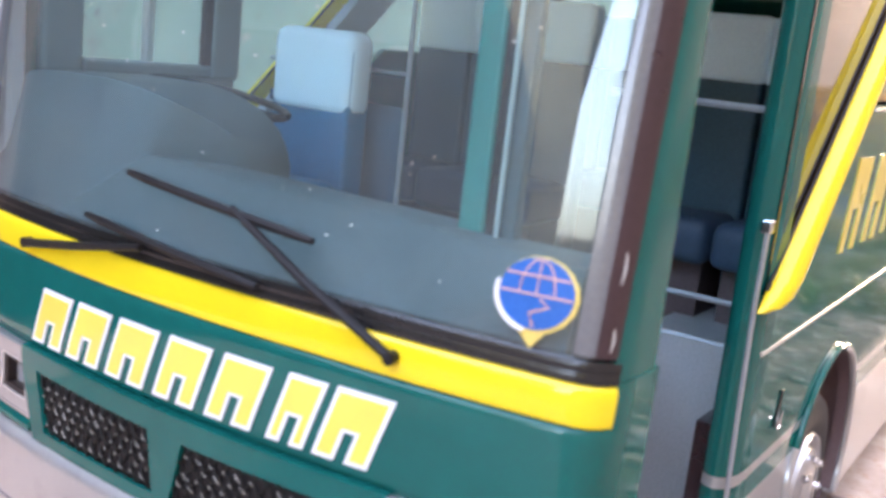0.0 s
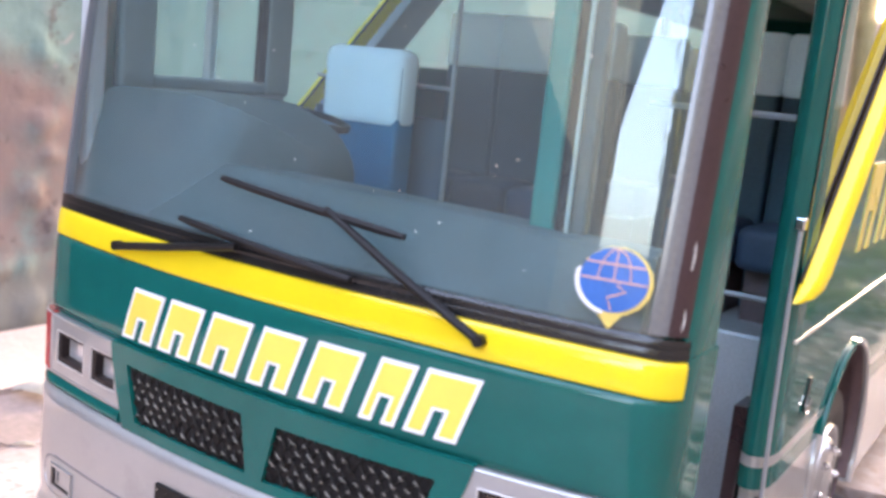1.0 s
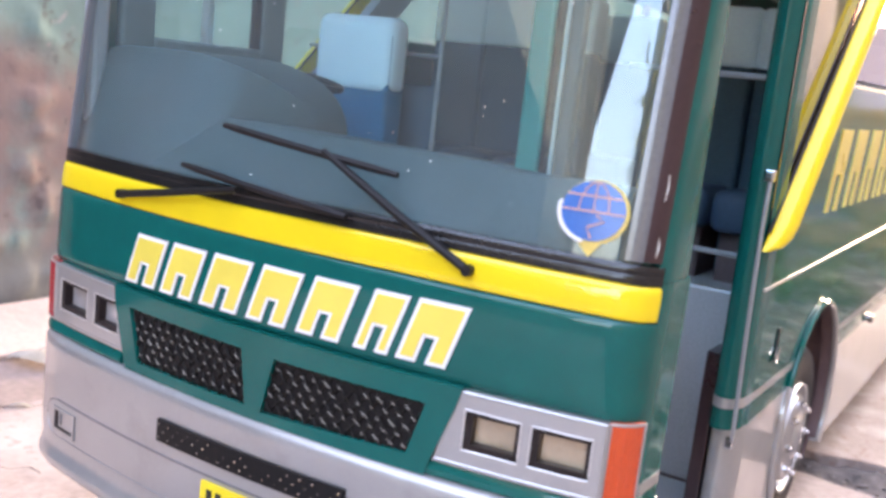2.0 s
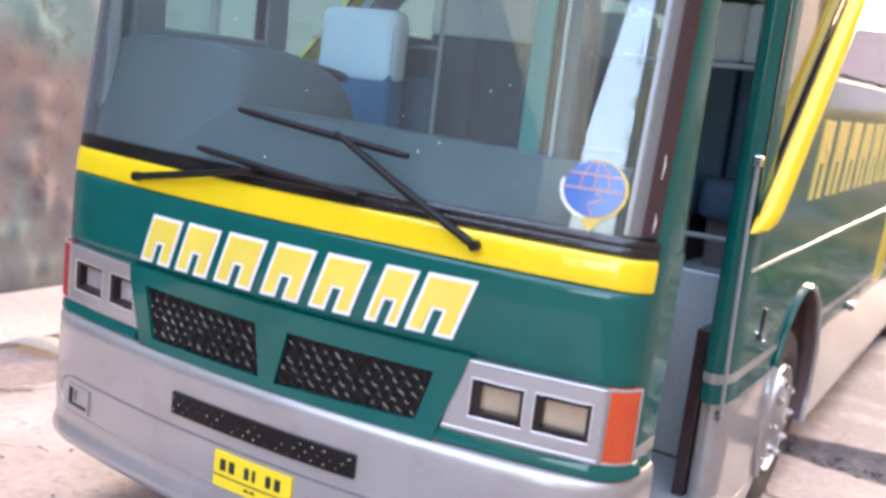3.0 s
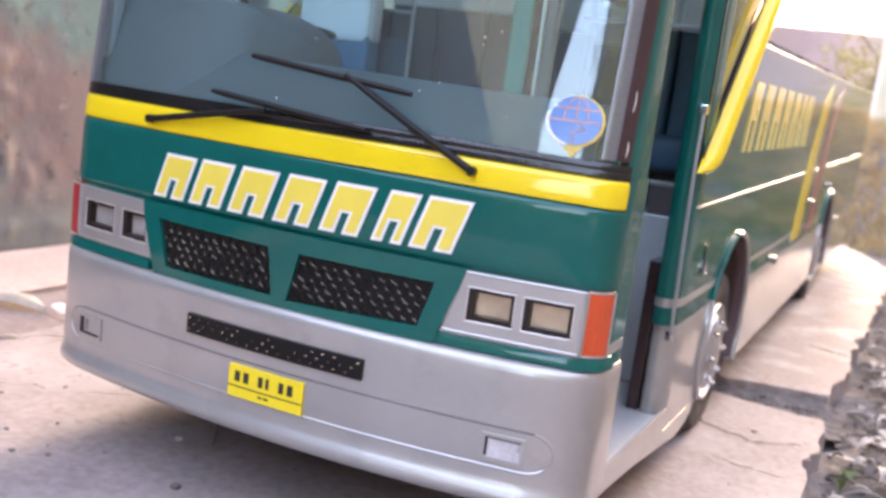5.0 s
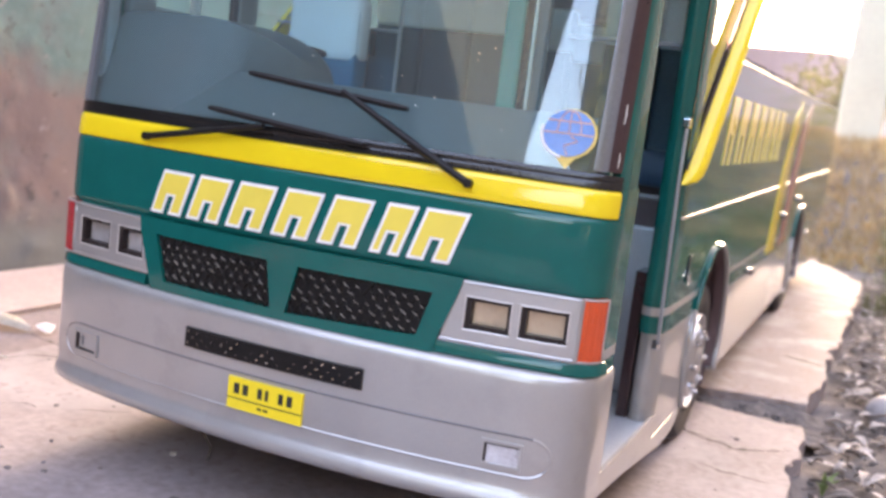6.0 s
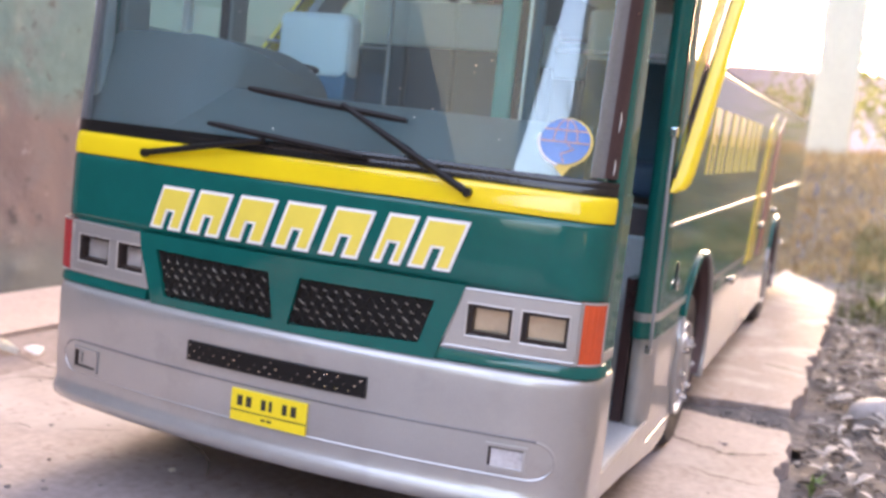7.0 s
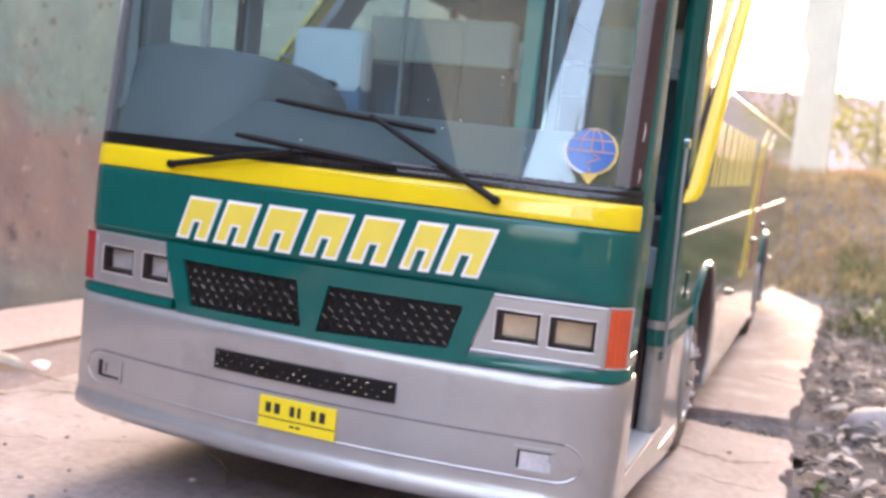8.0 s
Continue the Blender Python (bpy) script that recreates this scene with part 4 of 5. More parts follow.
# side markings as plain shapes
yy = 0.206
for k in range(7):
    lo_z, hi_z = line_z(yy, 0.164, 0.176), line_z(yy, 0.2015, 0.2135)
    mid_z, w, lean_y = lo_z + 0.45 * (hi_z - lo_z), 0.026 if k != 5 else 0.018, 0.010
    at = lambda f, z: (yy + f * w + lean_y * (z - lo_z) / (hi_z - lo_z), z)
    side("name_shape", [at(0.0, lo_z), at(0.0, hi_z), at(1.0, hi_z), at(1.0, lo_z), at(0.72, lo_z), at(0.72, mid_z), at(0.28, mid_z), at(0.28, lo_z)], CREAM, 1, 0.0006, 0.001, "plain yellow slanted shape")
    yy += 0.0425 if k != 5 else 0.034
side("side_flash", [(0.505, 0.090), (0.53, 0.150), (0.575, 0.205), (0.625, 0.222), (0.585, 0.160), (0.555, 0.090)], YELLOW, 1, 0.0005, 0.001, "yellow painted flash")
side("side_flash", [(0.60, 0.09), (0.625, 0.150), (0.67, 0.205), (0.73, 0.225), (0.68, 0.160), (0.65, 0.09)], MAROON, 1, 0.0005, 0.001, "maroon painted flash")
for y, z in ((0.155, 0.113), ):
    side("side_slot", [(y - 0.003, z - 0.006), (y, z - 0.006), (y + 0.003, z + 0.007), (y, z + 0.007)], BLACK, 1, 0.0007, 0.001)
    part("slot_edge", rod([(0.1262, y - 0.003, z - 0.003), (0.1262, y - 0.002, z - 0.007), (0.1262, y + 0.001, z - 0.0065), (0.1262, y + 0.0025, z - 0.001)], 0.0006, 6), CHROME, bus, "bright lower edge of the slot", True)
for y, z in ((0.41, 0.086), (0.60, 0.118), (0.74, 0.128), (0.92, 0.082)):
    part("side_knob", rod([(0.1245, y, z), (0.1272, y, z), (0.1282, y, z)], [0.0028, 0.0028, 0.002], 12), KNOB, bus, "small chrome knob", True)

# ---- ground and surroundings ----
def rise(x, y):
    """The height of the soil: level beside the slabs, banked up behind them."""
    t = min(1.0, max(0.0, (y - 1.30) / 1.25))
    t = t * t * (3 - 2 * t)
    far = min(1.0, max(0.0, (y - 3.0) / 6.0))
    near = max(0.0, 1 - max(abs(x) / 3.0, abs(y - 0.5) / 4.0))
    rough_ = noise.noise(Vector((x * 9, y * 9, 0))) * 0.005 + noise.noise(Vector((x * 28, y * 28, 3))) * 0.004 + noise.noise(Vector((x * 75, y * 75, 6))) * 0.003
    inside = 1.0 if (x < 0.17 and y < 1.25) else 0.0
    return (-0.036 if inside else -0.036 + (0.021 + 0.011 * min(1.0, max(0.0, (x - 0.205) / 0.03))) * near ** 0.3) + t * 0.235 * (1 - far * 0.6) + (0.0 if inside else rough_ * near * 1.6)


def axis_steps(lo, hi, step, ends):
    return sorted(set([-e for e in ends] + [lo + step * k for k in range(int((hi - lo) / step) + 1)] + list(ends)))


xs = sorted(set(axis_steps(-0.5, 1.6, 0.035, (3.0, 8.0, 40.0, 400.0)) + [0.172 + 0.009 * k for k in range(40)]))
ys = sorted(set(axis_steps(-0.6, 3.2, 0.035, (5.0, 9.0, 40.0, 400.0)) + [0.002 + 0.011 * k for k in range(120)]))
gb = bmesh.new()
gv = [[gb.verts.new((x, y, rise(x, y))) for x in xs] for y in ys]
for r0, r1 in zip(gv, gv[1:]):
    for k in range(len(xs) - 1):
        gb.faces.new((r0[k], r0[k + 1], r1[k + 1], r1[k]))
tagged(part("ground", gb, SOIL, None, "", True), "brown soil ground with a low bank", "ground", kind="structure")

pave = thing("pavement", "pinkish worn concrete slabs with cracks", "pavement", kind="structure")


def ragged(a, b, seed, rough, step=0.006):
    """A broken line from a to b, without its last point: a slow wander with small chips on it."""
    a, b = Vector(a), Vector(b)
    n = max(1, min(90, int((b - a).length / step)))
    across = Vector((-(b - a).y, (b - a).x)).normalized()
    out = []
    for k in range(n):
        p = a.lerp(b, k / n)
        q = Vector((p.x * 30, p.y * 30, seed * 3.7))
        j = (noise.noise(q) + 0.6 * noise.noise(q * 4.0)) * rough * min(1.0, 4 * k / n, 4 * (n - k) / n)
        out.append(tuple(p + across * j))
    return out


def cast(edges, mat, z=0.0):
    """A concrete slab from its edges: (start, seed, roughness) in turn round it, with a worn rim."""
    pts = []
    for k, (p, seed, rough) in enumerate(edges):
        q = edges[(k + 1) % len(edges)][0]
        if seed < 0:
            pts += [p] + [(x, y + 0.0006 * noise.noise(Vector((x * 120, y * 120, 5)))) for x, y in ragged(q, p, -seed, rough)[:0:-1]]
        else:
            pts += ragged(p, q, seed, rough)
    bm = bmesh.new()
    top = [bm.verts.new((x, y, z)) for x, y in pts]
    mid = sum((v.co for v in top), Vector()) / len(top)
    low = []
    for v in top:
        low.append(bm.verts.new((v.co.x, v.co.y, z - 0.036)))
    bm.faces.new(top)
    for k in range(len(top)):
        j = (k + 1) % len(top)
        bm.faces.new((top[k], low[k], low[j], top[j]))
    bmesh.ops.bevel(bm, geom=[e for e in bm.edges if all(abs(v.co.z - z) < 1e-6 for v in e.verts)], offset=0.0012, segments=2, affect="EDGES", clamp_overlap=True)
    return part("paving_slab", bm, mat, pave)


# before the wide joint
cast([((-0.252, -1.2), 1, 0.004), ((0.188, -1.2), 2, 0.006), ((0.187, 0.212), 3, 0.012), ((0.184, 0.334), 18, 0.007), ((0.11, 0.338), 19, 0.005), ((-0.255, 0.335), 20, 0.003), ((-0.255, 0.095), 13, 0.004)], CONCRETE)
# beyond it
cast([((-0.25, 0.382), 26, 0.003), ((0.115, 0.382), 27, 0.005), ((0.181, 0.398), 28, 0.007), ((0.186, 0.528), 50, 0.008), ((0.190, 0.75), 29, 0.009), ((0.197, 1.18), 30, 0.010), ((0.09, 1.48), 31, 0.008), ((-0.25, 1.50), 32, 0.002)], FARSLAB)
# soil that fills the wide joint
fill = bmesh.new()
fv = [[fill.verts.new((x, y, -0.0045 - 0.0035 * math.sin(math.pi * min(1.0, (y - 0.325) / 0.07)) + 0.0042 * noise.noise(Vector((x * 70, y * 70, 4))) + 0.0022 * noise.noise(Vector((x * 190, y * 190, 6))) - 0.006 * max(0.0, (x - 0.165) / 0.03))) for x in [-0.25 + 0.0036 * k for k in range(125)]] for y in [0.325 + 0.0035 * k for k in range(22)]]
for r0, r1 in zip(fv, fv[1:]):
    for k in range(len(r0) - 1):
        fill.faces.new((r0[k], r0[k + 1], r1[k + 1], r1[k]))
part("joint_soil", fill, SOIL, pave, "rough dark soil in the wide joint", True)
# towards the wall: a darker strip, then a pale one against the wall
cast([((-0.335, -1.2), 33, 0.002), ((-0.2575, -1.2), 34, 0.003), ((-0.259, 0.072), 35, 0.002), ((-0.332, 0.053), 36, 0.003)], STRIP, -0.002)
cast([((-0.3365, 0.0575), 37, 0.003), ((-0.259, 0.0755), 38, 0.002), ((-0.259, 1.5), 39, 0.002), ((-0.3365, 1.5), 40, 0.001)], STRIP, -0.004)
cast([((-0.449, -1.2), 41, 0.001), ((-0.3385, -1.2), 42, 0.0012), ((-0.3385, 1.5), 43, 0.001), ((-0.449, 1.5), 44, 0.001)], PALE, -0.001)


CRACK = material("dark_crack_dirt", (0.055, 0.043, 0.038), 0.95, specular=0.1, vary=0.3, grain=400, big=60)


def crack(pts, width, seed):
    """A dirt-filled crack along points on the slabs, wandering and of uneven width."""
    bm, line = bmesh.new(), []
    for a, b in zip(pts, pts[1:]):
        line += ragged(a, b, seed, 0.005, 0.0016)
    line.append(pts[-1])
    rows = []
    for k, (x, y) in enumerate(line):
        f = k / (len(line) - 1)
        w = width * (0.12 + 1.0 * abs(noise.noise(Vector((x * 90, y * 90, seed)))) + 0.5 * abs(noise.noise(Vector((x * 420, y * 420, seed))))) * min(1.0, 6 * f + 0.15, 6 * (1 - f) + 0.15)
        rows.append([bm.verts.new((x, y - w, 0.0002)), bm.verts.new((x, y, 0.00025)), bm.verts.new((x + 0.3 * w, y + w, 0.0002))])
    for r0, r1 in zip(rows, rows[1:]):
        bm.faces.new((r0[0], r1[0], r1[1], r0[1]))
        bm.faces.new((r0[1], r1[1], r1[2], r0[2]))
    part("crack", bm, CRACK, pave, "dark dirt-filled crack")


crack([(-0.268, 0.055), (-0.252, 0.076), (-0.245, 0.094), (-0.225, 0.105), (-0.19, 0.118)], 0.0028, 61)
crack([(-0.29, 0.128), (-0.262, 0.124), (-0.235, 0.126), (-0.20, 0.14)], 0.0014, 62)
crack([(0.105, 0.272), (0.118, 0.268), (0.137, 0.254), (0.152, 0.249), (0.182, 0.271)], 0.0030, 63)
crack([(0.138, 0.208), (0.158, 0.204), (0.178, 0.203)], 0.0012, 64)
crack([(0.150, 0.555), (0.167, 0.549), (0.187, 0.541)], 0.0042, 65)
crack([(-0.155, 0.035), (-0.140, 0.050), (-0.132, 0.056)], 0.0009, 66)
crack([(-0.2, 0.01), (-0.18, 0.03), (-0.17, 0.028)], 0.0008, 67)


def wall_paint():
    """Old wall paint: aqua above, bare pink plaster below it, dark growth along the foot, with ragged borders."""
    m = material("peeling_wall_paint", (0.16, 0.245, 0.228), 0.88, vary=0.08, grain=110, big=7, bump=0.0012, bump_scale=22)
    n, l = m.node_tree.nodes, m.node_tree.links
    b = n["Principled BSDF"]
    col = b.inputs["Base Color"].links[0].from_socket
    geo = n.new("ShaderNodeNewGeometry")
    sep = n.new("ShaderNodeSeparateXYZ")
    l.new(geo.outputs["Position"], sep.inputs[0])

    def field(scale, detail):
        t = n.new("ShaderNodeTexNoise")
        t.inputs["Scale"].default_value, t.inputs["Detail"].default_value, t.inputs["Roughness"].default_value = scale, detail, 0.65
        l.new(geo.outputs["Position"], t.inputs["Vector"])
        return t.outputs["Fac"]

    def maths(op, a, b_, clamp=False):
        q = n.new("ShaderNodeMath")
        q.operation, q.use_clamp = op, clamp
        for s_, v in zip(q.inputs, (a, b_)):
            if isinstance(v, (int, float)):
                s_.default_value = v
            else:
                l.new(v, s_)
        return q.outputs[0]

    def over(fac, under, colour):
        q = n.new("ShaderNodeMix")
        q.data_type = "RGBA"
        l.new(fac, q.inputs["Factor"])
        l.new(under, q.inputs["A"])
        if isinstance(colour, tuple):
            q.inputs["B"].default_value = (*colour, 1)
        else:
            l.new(colour, q.inputs["B"])
        return q.outputs["Result"]

    def below(height, spread, sharp, scale, tilt=0.0):
        edge = maths("ADD", sep.outputs["Z"], maths("MULTIPLY", maths("SUBTRACT", field(scale, 6.0), 0.5), spread))
        if tilt:
            edge = maths("SUBTRACT", edge, maths("MULTIPLY", maths("MAXIMUM", maths("SUBTRACT", 0.29, sep.outputs["Y"]), 0.0), tilt))
        return maths("MULTIPLY", maths("SUBTRACT", height, edge), sharp, True)

    pink_tone = over(maths("MULTIPLY", maths("SUBTRACT", field(24.0, 5.0), 0.4), 4.0, True), col, (0.19, 0.135, 0.125))
    pink = over(maths("MULTIPLY", maths("SUBTRACT", field(11.0, 4.0), 0.3), 5.0, True), pink_tone, (0.225, 0.165, 0.152))
    out = over(below(0.175, 0.075, 30.0, 9.0, 0.45), col, pink)
    chips_ = maths("MULTIPLY", maths("MULTIPLY", maths("SUBTRACT", field(16.0, 6.0), 0.66), 12.0, True), maths("MULTIPLY", maths("SUBTRACT", 0.24, sep.outputs["Z"]), 12.0, True))
    out = over(chips_, out, (0.36, 0.29, 0.275))
    out = over(maths("MULTIPLY", maths("MULTIPLY", maths("SUBTRACT", field(19.0, 7.0), 0.52), 5.0, True), 0.6), out, (0.2, 0.185, 0.19))
    out = over(maths("MULTIPLY", maths("MULTIPLY", maths("SUBTRACT", field(48.0, 5.0), 0.6), 14.0, True), 0.7), out, (0.1, 0.088, 0.085))
    out = over(maths("MULTIPLY", maths("MULTIPLY", maths("SUBTRACT", field(41.0, 6.0), 0.64), 16.0, True), 0.7), out, (0.38, 0.33, 0.32))
    out = over(below(0.06, 0.05, 28.0, 13.0), out, (0.175, 0.18, 0.168))
    out = over(below(0.004, 0.03, 60.0, 20.0), out, (0.07, 0.07, 0.06))
    l.new(out, b.inputs["Base Color"])
    return m


wb = bmesh.new()
wy = [-0.10 + 0.02 * k for k in range(10)] + [0.10 + 0.005 * k for k in range(81)] + [0.52 + 0.03 * k for k in range(47)]
wz = [-0.036 + 0.005 * k for k in range(66)] + [0.3 + 0.02 * k for k in range(12)] + [0.8, 1.4, 2.0]


def wall_relief(y, z):
    """Flaked plaster: shallow waves, with thicker broken flakes low down and towards the street."""
    if z > 0.5:
        return 0.0
    flaky = min(1.0, max(0.0, (0.36 - y) / 0.12)) * min(1.0, max(0.0, (0.25 - z) / 0.06))
    flake = noise.noise(Vector((y * 34, z * 34, 8))) + 0.5 * noise.noise(Vector((y * 80, z * 80, 2)))
    return noise.noise(Vector((y * 7, z * 7, 1))) * 0.002 + noise.noise(Vector((y * 26, z * 26, 5))) * 0.0006 + flaky * (0.0016 * min(1.0, max(0.0, (flake - 0.25) * 6.0)) + 0.0007 * flake)


wv = [[wb.verts.new((-0.45 + wall_relief(y, z), y, z)) for z in wz] for y in wy]
for r0, r1 in zip(wv, wv[1:]):
    for k in range(len(wz) - 1):
        wb.faces.new((r0[k], r0[k + 1], r1[k + 1], r1[k]))
box(-0.62, -0.4565, -0.10, 1.9, -0.036, 2.0, 0, 2, wb)
tagged(part("wall_west", wb, wall_paint(), None, "", True), "old aqua wall with peeling pink plaster", "wall", kind="structure")
YARDMAT = material("dark_green_grey_render", (0.065, 0.075, 0.075), 0.9, vary=0.25, grain=30, big=0.8, bump=0.004, bump_scale=20)
BLOCKERMAT = material("brown_grey_blocker", (0.2, 0.165, 0.145), 0.9, vary=0.2, grain=30, big=1.2, bump=0.004, bump_scale=20)
DARKMAT = material("dark_timber", (0.05, 0.045, 0.04), 0.8, vary=0.25, grain=40, big=2.0, bump=0.004, bump_scale=20)
# Unseen dark wall, added to darken what the windscreen and front panel reflect.
tagged(part("wall_south_west", box(-0.95, -0.62, -5.4, -0.10, -0.036, 0.95), DARKMAT), "unseen dark wall added to darken the bus front's reflections", "wall", kind="structure")
# Unseen low wall, added to cut off the foot of the reflected sky strip.
tagged(part("wall_south", box(-9.0, 9.0, -24.4, -24.0, -0.036, 1.15), YARDMAT), "unseen low wall added to end the reflected sky strip", "wall", kind="structure")
# a house beside the yard: a long wall under an eave that runs away from the bus
EAVE = ((0.53, -5.0), (-1.4, -23.5))
house = thing("house", "grey rendered house with a wide dark timber eave", "house", (-1.6, -10.0, -0.036))
house_wall = slab([(-0.05, -5.4, 0.0), (-2.0, -23.5, 0.0), (-9.0, -23.5, 0.0), (-9.0, -5.4, 0.0)], (0, 0, 2.45))
bmesh.ops.translate(house_wall, verts=house_wall.verts[:], vec=(1.6, 10.0, 0.0))
part("house_wall", house_wall, YARDMAT, house, "grey rendered wall")
eave = slab([(*EAVE[0], 2.45), (*EAVE[1], 2.45), (-9.3, -23.5, 2.45), (-9.3, -5.0, 2.45)], (0, 0, 0.13))
bmesh.ops.translate(eave, verts=eave.verts[:], vec=(1.6, 10.0, 0.0))
part("house_roof", eave, DARKMAT, house, "dark timber roof with a wide eave")

# Unseen; added as the right-hand bound of the sky reflected in the windscreen.
tagged(part("wall_south_east", box(2.3, 9.0, -16.0, -14.0, -0.036, 6.0), YARDMAT), "unseen grey wall added to bound the reflected sky strip", "wall", kind="structure")
# Unseen; added to keep east skylight off the bus's side and tint its reflections.
tagged(part("wall_east", box(1.45, 1.7, -3.2, 7.5, -0.036, 2.1), BLOCKERMAT), "unseen brown-grey wall added to block skylight from the east", "wall", kind="structure")

# ---- things lying about ----
rng = random.Random(7)


def stone(bm, x, y, z, r, seed):
    g = random.Random(seed)
    own = bmesh.ops.create_icosphere(bm, subdivisions=1, radius=1.0)
    sx, sy, sz = r * g.uniform(0.7, 1.3), r * g.uniform(0.7, 1.3), r * g.uniform(0.4, 0.8)
    turn = Matrix.Rotation(g.uniform(0, 6.3), 3, "Z")
    for v in own["verts"]:
        k = 1 + g.uniform(-0.22, 0.22)
        v.co = turn @ Vector((v.co.x * sx * k, v.co.y * sy * k, v.co.z * sz * k)) + Vector((x, y, z + sz * 0.3))
    return bm


rub = bmesh.new()
for k in range(2600):
    x, y = 0.192 + abs(rng.gauss(0, 0.17)), rng.uniform(0.0, 1.7)
    stone(rub, x, y, rise(x, y), rng.choice((0.0008, 0.001, 0.0012, 0.0015, 0.002, 0.002, 0.0032)) * rng.uniform(0.6, 1.3), k)
tagged(part("rubble", rub, STONE), "grey stones and clods on the soil", "rubble", kind="stuff")


def leaf_blade(bm, x, y, z, ln, w, turn, droop, curl):
    """A dry leaf: a pointed strip bent along its length and cupped across."""
    m = Matrix.Translation((x, y, z)) @ Matrix.Rotation(turn, 4, "Z")
    rows = []
    for i in range(7):
        t = i / 6
        wd = w * math.sin(math.pi * min(0.97, max(0.06, t))) ** 0.8
        zc = droop * math.sin(math.pi * t)
        rows.append([bm.verts.new(m @ Vector((ln * (t - 0.5), wd * q, zc + curl * abs(q) ** 1.5))) for q in (-1, -0.5, 0, 0.5, 1)])
    for a, b in zip(rows, rows[1:]):
        for k in range(4):
            bm.faces.new((a[k], a[k + 1], b[k + 1], b[k]))


DRYLEAF = material("dry_cream_leaf", (0.86, 0.82, 0.72), 0.8, vary=0.2, grain=400, big=60, bump=0.0004, bump_scale=500, random_tone=0.5)
GREYLEAF = material("grey_brown_litter", (0.22, 0.185, 0.16), 0.9, specular=0.15, vary=0.3, grain=300, big=40)
LEAFGREEN = material("fresh_green_blade", (0.15, 0.21, 0.06), 0.6, vary=0.3, grain=200, big=50)
STRAW = material("yellow_dry_grass", (0.47, 0.34, 0.18), 0.85, specular=0.1, vary=0.35, grain=60, big=6)
litter = bmesh.new()
for k in range(2400):
    x, y = 0.196 + abs(rng.gauss(0, 0.18)), rng.uniform(0.05, 1.5)
    leaf_blade(litter, x, y, rise(x, y) + 0.006, rng.uniform(0.004, 0.016), rng.uniform(0.0006, 0.0026), rng.uniform(0, 6.3), rng.uniform(0.0, 0.003), rng.uniform(0.0, 0.002))
tagged(part("leaf_litter", litter, GREYLEAF), "dry grey-brown leaves on the soil", "leaf litter", kind="stuff")
PALELITTER = material("bleached_dry_litter", (0.42, 0.37, 0.33), 0.9, specular=0.15, vary=0.3, grain=300, big=40)
pale_litter = bmesh.new()
for k in range(800):
    x, y = 0.200 + abs(rng.gauss(0, 0.12)), rng.uniform(0.10, 1.4)
    leaf_blade(pale_litter, x, y, rise(x, y) + 0.008, rng.uniform(0.006, 0.026), rng.uniform(0.0006, 0.0036), rng.uniform(0, 6.3), rng.uniform(0.0, 0.004), rng.uniform(0.0, 0.002))
tagged(part("pale_litter", pale_litter, PALELITTER), "bleached straw and leaf scraps on the soil", "leaf litter", kind="stuff")


def dry_leaf(x, y, z, ln, w, turn, mat, label):
    bm = bmesh.new()
    leaf_blade(bm, 0, 0, 0.001, ln, w, turn, 0.13 * ln, -0.06 * ln)
    bmesh.ops.solidify(bm, geom=bm.faces[:], thickness=0.0005)
    ob = tagged(part("fallen_leaf", bm, mat, None, "", True), label, "leaf", "leaves on the slabs")
    ob.location = (x, y, z)


dry_leaf(-0.317, 0.134, -0.001, 0.046, 0.012, 0.25, DRYLEAF, "curled cream leaf lying on pink concrete")
dry_leaf(-0.288, 0.146, -0.001, 0.022, 0.006, -0.6, DRYLEAF, "small curled cream leaf on pink concrete")
dry_leaf(-0.252, 0.075, 0.0, 0.012, 0.0025, 0.7, DRYLEAF, "tiny pale leaf scrap beside a crack")


def round_stone(x, y, r, flat, turn, label):
    """A water-worn stone, half sunk in the soil."""
    bm = bmesh.new()
    bmesh.ops.create_icosphere(bm, subdivisions=3, radius=1.0)
    m = Matrix.Rotation(turn, 3, "Z")
    for v in bm.verts:
        k = 1 + 0.12 * noise.noise(v.co * 1.4 + Vector((x * 90, y * 70, 0))) + 0.03 * noise.noise(v.co * 5)
        v.co = m @ Vector((v.co.x * r * 1.25 * k, v.co.y * r * 0.9 * k, v.co.z * r * flat * k))
    ob = tagged(part("stone", bm, WORNSTONE, None, "", True), label, "stone", "stones on the soil")
    ob.location = (x, y, rise(x, y) + 0.35 * r * flat)


WORNSTONE = material("pale_worn_stone", (0.34, 0.31, 0.305), 0.75, vary=0.14, grain=220, big=60, bump=0.0005, bump_scale=300, specular=0.3)
round_stone(0.241, 0.425, 0.0190, 0.75, 0.5, "pale grey rounded stone half sunk in the soil")
round_stone(0.252, 0.372, 0.0110, 0.7, 1.4, "small pale grey stone beside a larger one")
round_stone(0.223, 0.330, 0.0060, 0.6, 2.2, "small pale grey stone among dry leaves")


def pebble(x, y, r, mat, label):
    bm = stone(bmesh.new(), 0, 0, 0, r, int(1000 * abs(x) + 77 * abs(y) * 100))
    ob = tagged(part("pebble", bm, mat, None, "", False), label, "pebble", "pebbles on the slabs")
    ob.location = (x, y, 0)


